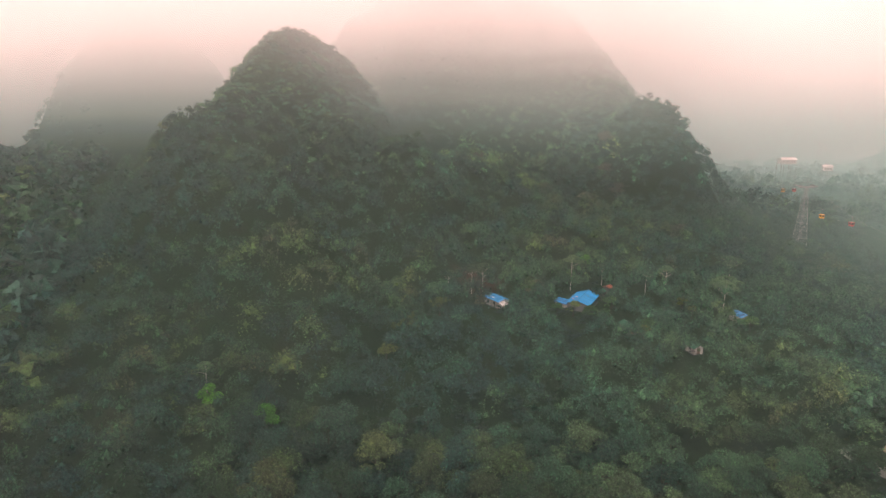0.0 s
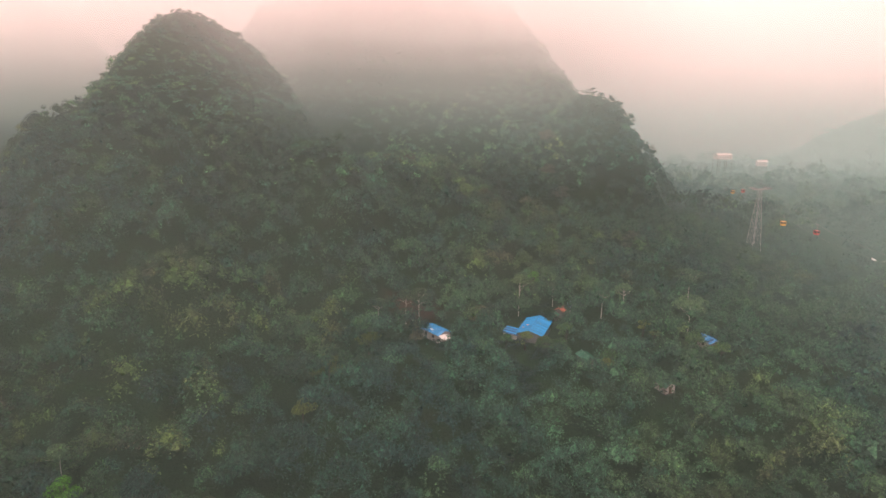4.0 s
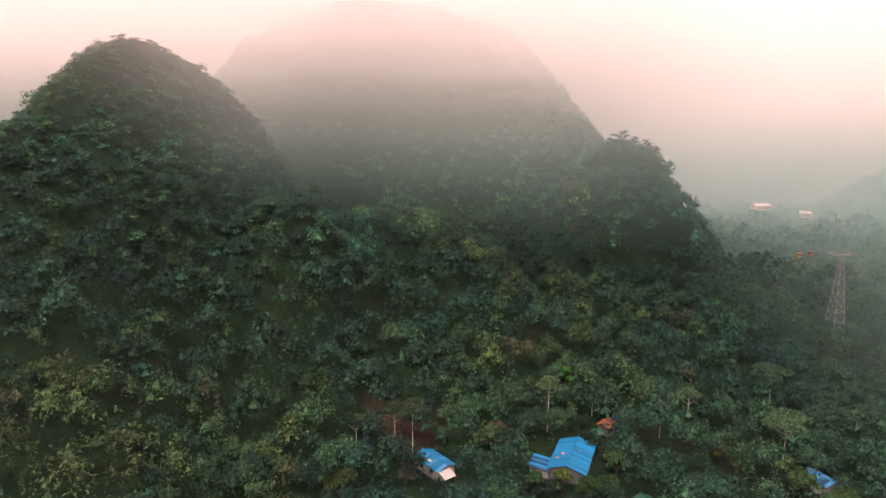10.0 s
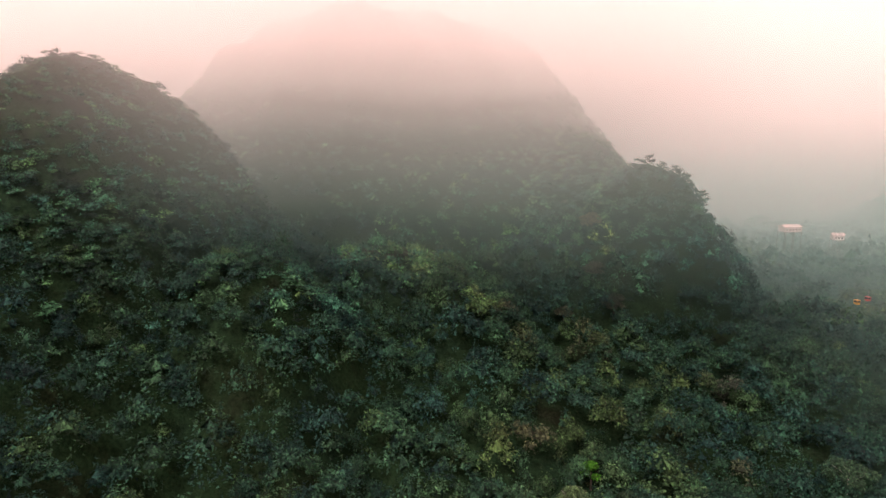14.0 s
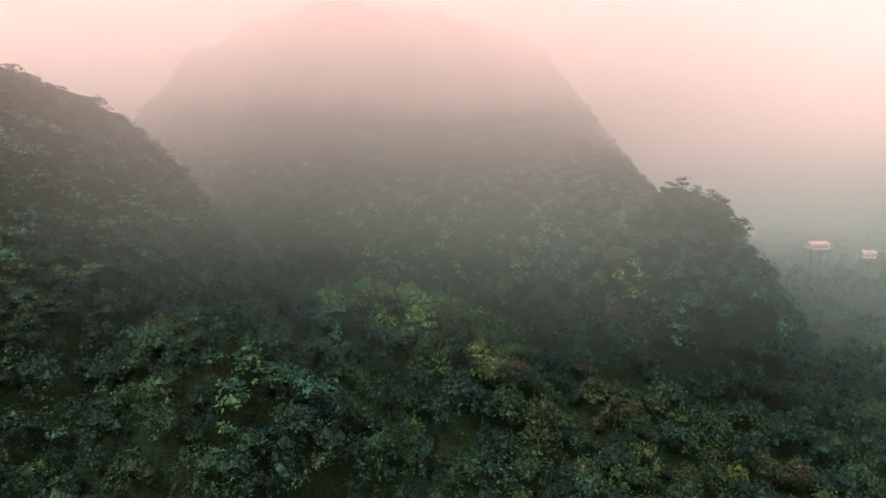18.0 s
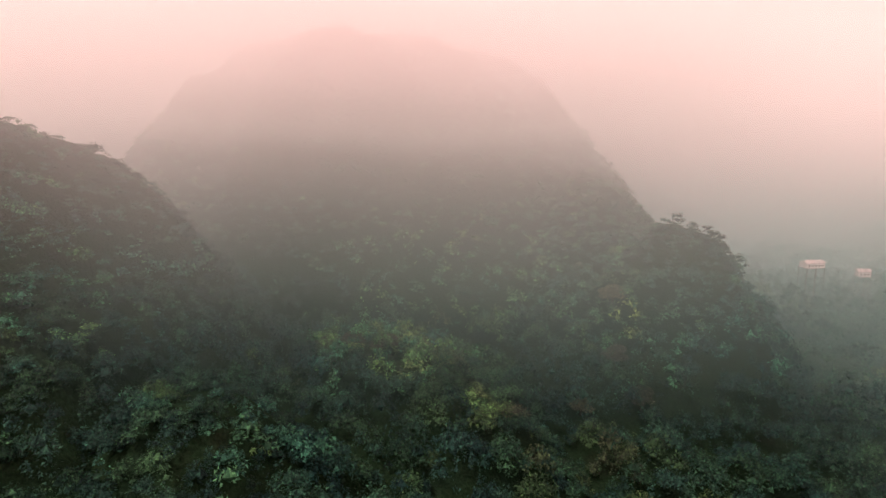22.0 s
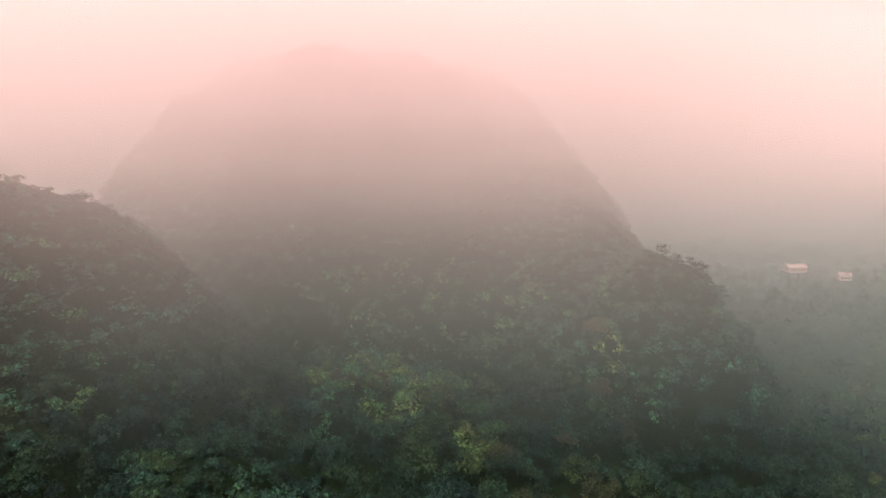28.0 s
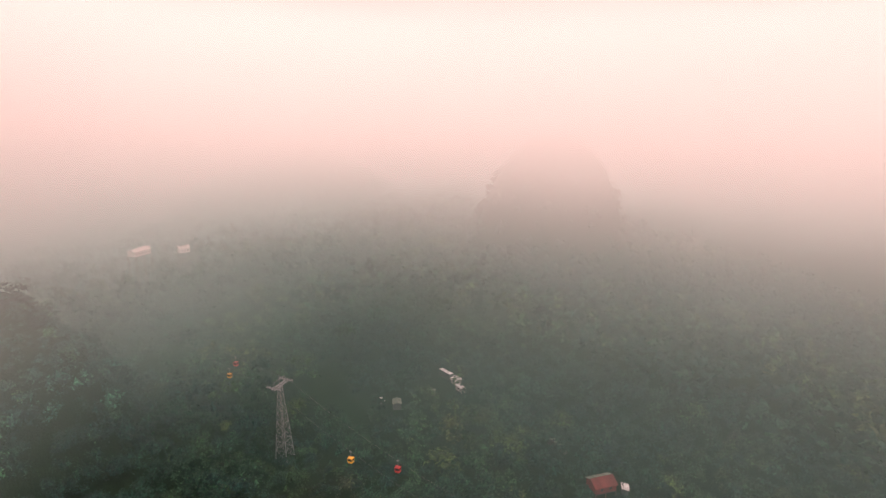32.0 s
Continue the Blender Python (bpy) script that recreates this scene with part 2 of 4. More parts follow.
    soak_tone = ramp_of(nt, rise("Z", 60, 170), [(0.0, (0.84, 0.94, 0.93)), (0.5, (0.955, 0.965, 0.96)), (1.0, (1.0, 0.962, 0.962))])
    nt.links.new(soak_tone.outputs[0], soak.inputs["Color"])
    nt.links.new(total, soak.inputs["Density"])
    both = nt.nodes.new("ShaderNodeAddShader")
    nt.links.new(sc.outputs[0], both.inputs[0])
    nt.links.new(soak.outputs[0], both.inputs[1])
    nt.links.new(both.outputs[0], out.inputs["Volume"])
    m.cycles.volume_step_rate = 0.25
    return m


# ---- the land ----
HILLS = [  # x, y, top, two radii, turn, steepness
    (-97.1, 279.0, 140.8, 39.4, 70.5, -0.101, 0.96),  # the near peak and its flanks
    (-85.5, 290.6, 125.0, 29.9, 54.2, -0.355, 1.74),
    (-131.3, 242.5, 97.3, 32.6, 34.1, -0.270, 1.25),
    (-41.9, 245.1, 89.7, 31.8, 43.2, -0.396, 1.40),
    (-78.3, 195.2, 63.5, 60.3, 56.9, 0.058, 1.44),
    (-28.1, 215.3, 51.5, 36.8, 30.0, -0.020, 1.46),
    (-29.8, 417.5, 166.4, 107.8, 71.8, 0.064, 2.80),  # the broad-topped mountain and its shoulder
    (-96.8, 393.9, 154.7, 25.2, 33.0, 0.317, 1.30),
    (53.6, 367.8, 120.8, 44.5, 52.1, -0.049, 1.10),
    (71.8, 328.9, 105.0, 32.9, 44.9, -1.121, 1.37),
    (-18.4, 300.7, 74.9, 67.1, 92.1, 0.398, 1.50),
    (418.0, 308.0, 114.0, 50.0, 54.0, 0.0, 2.6),  # hills faint in the fog
    (480.0, 640.0, 100.0, 130.0, 110.0, 0.0, 1.2),
    (-270.0, 450.0, 158.0, 66.0, 60.0, 0.3, 2.0),
    (-230.0, 300.0, 55.0, 110.0, 90.0, 0.0, 1.3),
]
PADS = [  # level ground under buildings: x, y, height, radius
    (-2.6, 198.0, 23.6, 7.0), (25.0, 200.0, 23.8, 9.0), (35.5, 212.5, 24.2, 6.0), (39.5, 190.0, 18.8, 6.0), (75.7, 194.7, 21.6, 6.0), (55.0, 172.0, 19.8, 5.0),
    (90.0, 131.0, 10.4, 11.0), (206.0, 265.0, 24.4, 10.0), (178.0, 272.0, 24.0, 7.0), (188.0, 188.0, 14.0, 7.0), (196.5, 209.0, 18.5, 6.0),
]
TREE_H = 9.5


def land(x, y):
    """Height of the ground at x, y (arrays)."""
    x, y = np.asarray(x, float), np.asarray(y, float)
    zs = [-8.4 + 0.2026 * np.clip(y, 60, 300) - 0.0583 * np.clip(x, -150, 200) - 0.06 * np.clip(y - 300, 0, 150)]
    for cx, cy, top, ra, rb, th, p in HILLS:
        dx, dy, co, si = x - cx, y - cy, np.cos(th), np.sin(th)
        u, v = (dx * co + dy * si) / ra, (-dx * si + dy * co) / rb
        zs.append(top - 60 * (u * u + v * v + 0.03) ** (p / 2))
    zs = np.stack(zs)
    m = zs.max(0)
    z = m + 5.0 * np.log(np.exp((zs - m) / 5.0).sum(0))
    steep = np.clip((m - 30) / 60, 0, 1)
    ridges = np.sin(x * 0.11 + 2.1 * np.sin(y * 0.031) + 0.7) * np.cos(y * 0.083 + 1.7 * np.sin(x * 0.041))
    ripple = np.sin(x * 0.27 + y * 0.19 + 1.3) * np.cos(y * 0.31 - x * 0.13)
    z = z - TREE_H + 4.5 * np.clip((m - 50) / 40, 0, 1) + ridges * (0.8 + 2.2 * steep) + ripple * (0.4 + 0.9 * steep)
    for px, py, pz, pr in PADS:
        u = np.clip((np.hypot(x - px, y - py) - pr) / (1.2 * pr), 0, 1)
        w = 1 - u * u * (3 - 2 * u)
        z = z * (1 - w) + pz * w
    return z


def mesh_from(name, verts, quads, mat, tints=None, smooth=False):
    me = bpy.data.meshes.new(name)
    n, k = len(quads), quads.shape[1]
    me.vertices.add(len(verts))
    me.vertices.foreach_set("co", np.ascontiguousarray(verts, np.float32).ravel())
    me.loops.add(n * k)
    me.loops.foreach_set("vertex_index", np.ascontiguousarray(quads, np.int32).ravel())
    me.polygons.add(n)
    me.polygons.foreach_set("loop_start", np.arange(0, n * k, k, dtype=np.int32))
    if smooth:
        me.polygons.foreach_set("use_smooth", np.ones(n, bool))
    me.update(calc_edges=True)
    if tints is not None:
        at = me.attributes.new("tint", "FLOAT", "POINT")
        at.data.foreach_set("value", np.ascontiguousarray(tints, np.float32))
    me.materials.append(mat)
    return me


def axis_steps(lo, hi, fine, far):
    inner = np.arange(lo, hi + fine / 2, fine)
    out, step, v = [], fine, hi
    while v < far:
        step *= 1.35
        v += step
        out.append(v)
    low, step, v = [], fine, lo
    while v > -far:
        step *= 1.35
        v -= step
        low.append(v)
    return np.r_[low[::-1], inner, out]


gx, gy = axis_steps(-260, 480, 4.0, 4000), axis_steps(40, 640, 4.0, 4000)
GX, GY = np.meshgrid(gx, gy)
nx, ny = len(gx), len(gy)
gi = np.arange(nx * ny).reshape(ny, nx)
gq = np.stack([gi[:-1, :-1], gi[:-1, 1:], gi[1:, 1:], gi[1:, :-1]], -1).reshape(-1, 4)
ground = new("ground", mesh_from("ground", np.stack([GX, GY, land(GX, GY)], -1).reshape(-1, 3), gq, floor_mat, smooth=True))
tagged(ground, "dark forest floor rising from a valley into steep limestone hills", "ground", kind="structure")

# ---- fog ----
scene.cycles.volume_bounces = 4
fv = np.array([(x, y, z) for z in (-30, 235) for y in (-150, 900) for x in (-650, 900)], float)
fq = np.array([(0, 2, 3, 1), (4, 5, 7, 6), (0, 1, 5, 4), (2, 6, 7, 3), (0, 4, 6, 2), (1, 3, 7, 5)])
fog = new("fog_bank", mesh_from("fog_bank", fv, fq, fog_material()))
tagged(fog, "pale morning fog lying over the valley and the mountain top", "fog", kind="stuff")


# ---- forest ----
def crown_leaves(rng, count, radius, height, lobes, leaf, under=0.25, core=True, narrow=0.62):
    """Sprays of leaves hanging outwards from the shells of several lobes; base of the crown at z = 0."""
    cs = []
    for i in range(lobes):
        a = i * 2.4 + rng.uniform(0, 1.2)
        d = radius * (rng.uniform(0.0, 0.2) if i == 0 else rng.uniform(0.3, 0.72))
        r = radius * (rng.uniform(0.42, 0.55) if i == 0 else rng.uniform(0.22, 0.46))
        z = height * (rng.uniform(0.55, 0.75) if i == 0 else rng.uniform(0.15, 0.72) * (1.15 - 0.5 * d / radius))
        cs.append((np.cos(a) * d, np.sin(a) * d, z, r, r * height / radius / 2 * rng.uniform(0.7, 1.15)))
    cs = np.array(cs)
    w = cs[:, 3] ** 2
    pick = rng.choice(lobes, count, p=w / w.sum())
    d = rng.normal(size=(count, 3))
    d[:, 2] = np.abs(d[:, 2]) - under * rng.random(count)
    d /= np.linalg.norm(d, axis=1)[:, None]
    shell = 0.62 + 0.55 * rng.random(count)[:, None] ** 0.6
    c = cs[pick]
    pos = c[:, :3] + d * shell * np.stack([c[:, 3], c[:, 3], c[:, 4]], -1)
    t = d * np.array([1.0, 1.0, 0.35]) + rng.normal(size=(count, 3)) * 0.55 - np.array([0, 0, 0.4])
    t /= np.linalg.norm(t, axis=1)[:, None]
    nrm = d * 0.5 + rng.normal(size=(count, 3)) * 0.45 + np.array([0, 0, 0.75])
    b = np.cross(nrm, t)
    b /= np.linalg.norm(b, axis=1)[:, None] + 1e-6
    s = leaf * rng.uniform(0.5, 1.45, count)[:, None]
    side = b * s * narrow * rng.uniform(0.35, 0.65, count)[:, None]
    v = np.stack([pos - t * s * 0.45 - side, pos - t * s * 0.30 + side, pos + t * s * 0.6], 1).reshape(-1, 3)
    if core:
        v = np.concatenate([v] + [clump(rng, c) for c in cs])
    return v


def clump(rng, lobe):
    """The inner mass of twigs and leaves of one lobe, deep under its outer leaves."""
    ring = [(math.cos(k * 1.2566), math.sin(k * 1.2566), rng.uniform(-0.35, 0.25)) for k in range(5)]
    tris = []
    for k in range(5):
        tris += [ring[k], ring[(k + 1) % 5], (0, 0, 1), ring[(k + 1) % 5], ring[k], (0, 0, -0.9)]
    q = np.array(tris)
    wob = 0.54 + 0.10 * np.sin(q @ rng.normal(size=3) * 3.1 + rng.uniform(0, 6))
    return lobe[:3] + q * wob[:, None] * np.array([lobe[3], lobe[3], lobe[4]])


CELL, GRID_X, GRID_Y = 0.8, -460.0, -80.0
tops = np.full((1300, 960), -999.0, np.float32)  # height of the canopy over the plan, x then y


def in_the_open(v, depth):
    """Which leaves lie at the canopy's surface: those far under it are never seen and are left out."""
    c = v.mean(1)
    i = np.clip(((c[:, 0] - GRID_X) / CELL).astype(int), 0, tops.shape[0] - 1)
    j = np.clip(((c[:, 1] - GRID_Y) / CELL).astype(int), 0, tops.shape[1] - 1)
    np.maximum.at(tops, (i, j), c[:, 2].astype(np.float32))
    return c[:, 2] > tops[i, j] - depth


def forest(name, spots, crowns, label, mat=None, depth=2.6):
    """Joined woods: spots are rows of x, y, ground z, scale, turn, tint."""
    rng = np.random.default_rng(5)
    kinds = rng.integers(0, len(crowns), len(spots))
    vs, ts = [], []
    for k, cv in enumerate(crowns):
        p = spots[kinds == k]
        if not len(p):
            continue
        c, s = np.cos(p[:, 4])[:, None], np.sin(p[:, 4])[:, None]
        sc = p[:, 3][:, None]
        st = (rng.uniform(0.85, 1.25, len(p)) * (1 - 0.15 * np.clip((p[:, 2] - 55) / 40, 0, 1)))[:, None]
        x = p[:, 0][:, None] + sc * (c * cv[:, 0] - s * cv[:, 1])
        y = p[:, 1][:, None] + sc * (s * cv[:, 0] + c * cv[:, 1])
        z = p[:, 2][:, None] + sc * st * cv[:, 2]
        vs.append(np.stack([x, y, z], -1).reshape(-1, 3))
        ts.append(np.repeat(p[:, 5], len(cv)))
    v, tint = np.concatenate(vs).reshape(-1, 3, 3), np.concatenate(ts)[::3]
    ok = in_the_open(v, depth)
    v, tint = v[ok].reshape(-1, 3), np.repeat(tint[ok], 3)
    ob = new(name, mesh_from(name, v, np.arange(len(v)).reshape(-1, 3), mat or leaf_mat, tint))
    return tagged(ob, label, "forest", kind="stuff")


def patch(x, y):
    """Slow drift of species over the slope, 0 to 1, with a few stands of pale dry crowns."""
    p = 0.45 + 0.22 * np.sin(x * 0.043 + 1.9 * np.sin(y * 0.027)) + 0.22 * np.cos(y * 0.051 + 1.3 * np.sin(x * 0.037 + 2.0))
    for cx, cy, rx, ry in ((49, 314, 9, 20), (-22, 303, 20, 9), (8, 288, 22, 9), (40, 280, 16, 9), (70, 262, 14, 12), (-38, 190, 16, 10), (-62, 176, 14, 9)):
        p = p + 0.75 * np.exp(-(((x - cx) / rx) ** 2) - ((y - cy) / ry) ** 2)
    return p


CLEAR = [  # kept free of trees: x, y, radius
    (-2.6, 198, 5.5), (-1.0, 192, 4.5), (2.0, 188, 3.0), (-4, 203, 4), (26.5, 200, 9.5), (24, 188, 7.0), (22, 178, 5.0), (18.5, 195, 5.0), (35.5, 212.5, 5.5), (33, 206, 4), (39.5, 190, 5.0), (40, 184, 4.0),
    (75.7, 194.7, 4.5), (76, 190.6, 2.2), (55, 171.5, 3.4), (55.5, 167, 3.2), (89, 130, 8.5), (84, 124, 6.5), (93, 137, 7), (98, 140, 6.5), (80, 134.5, 4),
    (206, 265, 7.5), (199, 261, 6.5), (200, 255, 5), (194, 251, 5), (178, 271, 5), (173, 268, 4.5), (178, 277, 3), (188, 188, 6), (183, 185, 4), (196.5, 209, 3), (127.3, 273.5, 5), (116, 250, 10), (-9.5, 204, 4.5), (205, 480, 16), (235, 480, 12),
    (-73.5, 134.8, 4.0), (-56.5, 128.6, 4.5), (31.4, 232, 3.0), (-11, 213, 4), (-19, 204, 2), (74, 205, 3), (24, 216, 2.5),
]
NEAR = (-62.0, 80.0, 90.0, 138.0)  # stretch whose trees stand singly


def open_ground(x, y):
    ok = np.ones(len(x), bool)
    for cx, cy, r in CLEAR:
        ok &= np.hypot(x - cx, y - cy) > r
    return ok


def unbuilt(x, y):
    ok = np.ones(len(x), bool)
    for px, py, _, r in PADS:
        ok &= np.hypot(x - px, y - py) > r * 0.85
    return ok & (np.hypot(x + 8.5, y - 212) > 6.0)


def in_near(x, y):
    return (x > NEAR[0]) & (x < NEAR[1]) & (y > NEAR[2]) & (y < NEAR[3])


def scatter(rng, x0, x1, y0, y1, step):
    xs, ys = np.meshgrid(np.arange(x0, x1, step), np.arange(y0, y1, step))
    x = (xs + rng.uniform(-0.45, 0.45, xs.shape) * step).ravel()
    y = (ys + rng.uniform(-0.45, 0.45, ys.shape) * step).ravel()
    return x, y


def spots_for(rng, x, y, size, spread, sink=1.5, lift=(-1.6, 3.4)):
    sc = size * np.clip(rng.lognormal(0, spread, len(x)), 0.55, 1.6) * (1 - 0.50 * np.clip((land(x, y) - 50) / 50, 0, 1)) * (1 - 0.2 * np.clip((land(x, y) - 115) / 15, 0, 1))
    crest = land(x, y) - (land(x + 9, y) + land(x - 9, y) + land(x, y + 9) + land(x, y - 9)) / 4
    sc = sc * (1 - 0.18 * np.clip((crest - 1.0) / 3, 0, 1))
    tint = np.clip(0.62 * patch(x, y) + rng.normal(0, 0.2, len(x)), 0, 1)
    return np.stack([x, y, land(x, y) + rng.uniform(*lift, len(x))  * (1 - 0.7 * np.clip((land(x, y) - 50) / 50, 0, 1)) - sink * np.clip((land(x, y) - 50) / 45, 0, 1), sc, rng.uniform(0, 6.28, len(x)), tint], -1)


rng = np.random.default_rng(11)
fine_crowns = [crown_leaves(rng, 700, 1.0, rng.uniform(1.7, 2.5), int(rng.integers(9, 14)), 0.125, 0.5) for _ in range(14)]
mid_crowns = [crown_leaves(rng, 210, 1.0, rng.uniform(1.5, 2.1), int(rng.integers(6, 10)), 0.17, 0.7) for _ in range(12)]
far_crowns = [crown_leaves(rng, 34, 1.0, 1.7, 4, 0.50, 1.0, False, 0.9) for _ in range(6)]
scrub = [crown_leaves(rng, 230, 1.0, 1.3, 6, 0.165, 0.5) for _ in range(8)]
shrubs = [crown_leaves(rng, 130, 1.0, 0.9, 5, 0.20, 0.25) for _ in range(8)]


def seen_slope(x, y):
    """Slopes that face the valley, not the backs of the hills."""
    return (land(x, y + 3) - land(x, y - 3)) / 6 > -0.45


def steep_more(rng, x0, x1, y0, y1, step):
    """A grid of spots, doubled where the ground is steep."""
    x, y = scatter(rng, x0, x1, y0, y1, step)
    xs, ys = scatter(rng, x0, x1, y0, y1, step)
    slope = np.hypot(land(xs + 2, ys) - land(xs - 2, ys), land(xs, ys + 2) - land(xs, ys - 2)) / 4
    more = rng.random(len(xs)) < np.clip((slope - 0.3) * 1.5, 0, 1)
    again = rng.random(len(xs)) < np.clip((slope - 0.9) * 1.3, 0, 1)
    off = step * 0.5
    return np.r_[x, xs[more], xs[again] + off], np.r_[y, ys[more], ys[again] + off]


x, y = steep_more(rng, -190, 150, 84, 440, 4.3)
keep = (np.abs(x + 10) < 92 + (y - 84) * 0.62) & ~((y > 300) & (land(x, y) < 40)) & (y < 425) & open_ground(x, y) & ~in_near(x, y) & seen_slope(x, y)
x, y = x[keep], y[keep]
# The left slope keeps the darker leaves higher up, for its shaded hollow.
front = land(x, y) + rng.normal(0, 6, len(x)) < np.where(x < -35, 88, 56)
# Right of the valley's middle: the fresher leaves with light in their colour.
fresh = front & (x + rng.normal(0, 14, len(x)) > 2) & (y < 225 + rng.normal(0, 10, len(x)))
forest("forest_canopy", spots_for(rng, x[front & ~fresh], y[front & ~fresh], 3.45, 0.34), fine_crowns, "dense green broadleaf canopy covering the lower hillside")
forest("fresh_forest_canopy", spots_for(rng, x[fresh], y[fresh], 3.45, 0.34), fine_crowns, "fresh green broadleaf canopy in the valley round the hamlet", fresh_lit_mat)
forest("upper_forest_canopy", spots_for(rng, x[~front], y[~front], 3.6, 0.32), mid_crowns, "light green canopy clinging to the steep upper slopes", upper_hazed_mat)
x, y = steep_more(rng, -165, 135, 86, 330, 3.6)
keep = (np.abs(x + 10) < 92 + (y - 84) * 0.62) & unbuilt(x, y)
forest("undergrowth", spots_for(rng, x[keep], y[keep], 2.5, 0.3, 0.3, (-0.3, 0.9)), shrubs, "dark leafy undergrowth between the trees", shaded_under_mat)
x, y = scatter(rng, -165, 130, 175, 370, 3.1)
slope = np.hypot(land(x + 2, y) - land(x - 2, y), land(x, y + 2) - land(x, y - 2)) / 4
keep = (rng.random(len(x)) < np.clip((slope - 0.4) * 2.0, 0, 1)) & (np.abs(x + 10) < 92 + (y - 84) * 0.62) & open_ground(x, y) & seen_slope(x, y) & (land(x, y) + rng.normal(0, 6, len(x)) > 64)
forest("slope_scrub", spots_for(rng, x[keep], y[keep], 2.7, 0.3, 0.4, (-0.6, 1.2)), scrub, "leafy scrub and creepers covering the steep limestone slope", upper_hazed_mat)
x, y = scatter(rng, 60, 520, 30, 640, 7.6)
keep = ((x > 60 + (y - 84) * 0.62 - 10) | (y > 425)) & open_ground(x, y) & ~((y > 480) & (x < 150))
x, y = x[keep], y[keep]
valley = (x < 270) & (y < 330) & (y > 70)
x3, y3 = scatter(rng, 80, 270, 70, 330, 5.6)
keep = (x3 > 60 + (y3 - 84) * 0.62 - 10) & open_ground(x3, y3)
x5, y5 = scatter(rng, 40, 260, 290, 480, 7.4)
gap = (((y5 > 300) & (land(x5, y5) < 42)) | (y5 > 330)) & open_ground(x5, y5) & (x5 < 60 + (y5 - 84) * 0.62)
x3, y3, keep = np.r_[x3, x5], np.r_[y3, y5], np.r_[keep, gap]
forest("valley_forest", spots_for(rng, x3[keep], y3[keep], 4.6, 0.28), mid_crowns, "mixed green woodland on the floor of the side valley")
x, y = x[~valley], y[~valley]
x2, y2 = scatter(rng, -420, -110, 120, 560, 8.0)
keep = np.abs(x2 + 10) >= 75 + (y2 - 84) * 0.62 - 6
x4, y4 = scatter(rng, -180, 120, -60, 86, 7.0)
x, y = np.r_[x, x2[keep], x4], np.r_[y, y2[keep], y4]
forest("distant_forest", spots_for(rng, x, y, 5.4, 0.25), far_crowns, "hazy distant woodland on the valley floor and far hills")


# ---- helpers for things ----
def part(name, bm, mat, parent, label=""):
    me = bpy.data.meshes.new(name)
    bm.to_mesh(me)
    bm.free()
    me.materials.append(mat)
    ob = new(name, me)
    ob.parent = parent
    if label:
        ob["label"] = label
    return ob


def thing(name, m, label, category, group=""):
    ob = new(name)
    ob.matrix_basis = m
    return tagged(ob, label, category, group)


def box(bm, x0, x1, y0, y1, z0, z1, bevel=0.0):
    r = bmesh.ops.create_cube(bm, size=1.0)
    for v in r["verts"]:
        v.co = Vector(((x0 + x1) / 2 + v.co.x * (x1 - x0), (y0 + y1) / 2 + v.co.y * (y1 - y0), (z0 + z1) / 2 + v.co.z * (z1 - z0)))
    if bevel:
        es = {e for v in r["verts"] for e in v.link_edges}
        bmesh.ops.bevel(bm, geom=list(es), offset=bevel, segments=1, affect="EDGES")
    return bm


def one_box(*a, bevel=0.0):
    return box(bmesh.new(), *a, bevel=bevel)


def tube(bm, pts, radii, sides=6):
    """A tapered tube along points."""
    rings = []
    for i, p in enumerate(pts):
        p = Vector(p)
        q = Vector(pts[min(i + 1, len(pts) - 1)]) - Vector(pts[max(i - 1, 0)])
        n = q.normalized()
        a = n.cross(Vector((0.31, 0.95, 0.07))).normalized()
        b = n.cross(a)
        rings.append([bm.verts.new(p + radii[i] * (math.cos(6.2832 * k / sides) * a + math.sin(6.2832 * k / sides) * b)) for k in range(sides)])
    for r0, r1 in zip(rings, rings[1:]):
        for k in range(sides):
            bm.faces.new((r0[k], r0[(k + 1) % sides], r1[(k + 1) % sides], r1[k]))
    bm.faces.new(rings[0][::-1])
    bm.faces.new(rings[-1])
    return bm


def ground_at(x, y):
    return float(land(np.array([x]), np.array([y]))[0])


def paint(name, color, rough=0.5, stain=(0.5, 0.45, 0.4), metal=0.0, spread=0.25):
    """Weathered paint or sheet: blotches, streaks of dirt and fine bump."""
    m, nt, bsdf = node_mat(name)
    nz = add_noise(nt, 0.7, 5.0)
    dirt = ramp_of(nt, nz.outputs[0], [(0.35, (1.0, 1.0, 1.0)), (0.62, (0.9, 0.9, 0.9)), (0.8, stain)]).outputs[0]
    oi = nt.nodes.new("ShaderNodeObjectInfo")
    vary = ramp_of(nt, oi.outputs["Random"], [(0.0, (1 - spread,) * 3), (1.0, (1 + spread,) * 3)]).outputs[0]
    nt.links.new(mixed(nt, "MULTIPLY", mixed(nt, "MULTIPLY", color, dirt), vary), bsdf.inputs["Base Color"])
    fine = add_noise(nt, 6.0, 3.0)
    bump = nt.nodes.new("ShaderNodeBump")
    bump.inputs["Strength"].default_value = 0.25
    bump.inputs["Distance"].default_value = 0.03
    nt.links.new(fine.outputs[0], bump.inputs["Height"])
    nt.links.new(bump.outputs[0], bsdf.inputs["Normal"])
    bsdf.inputs["Roughness"].default_value = rough
    bsdf.inputs["Metallic"].default_value = metal
    bsdf.inputs["Specular IOR Level"].default_value = 0.5 if metal or rough < 0.4 else 0.12
    return m


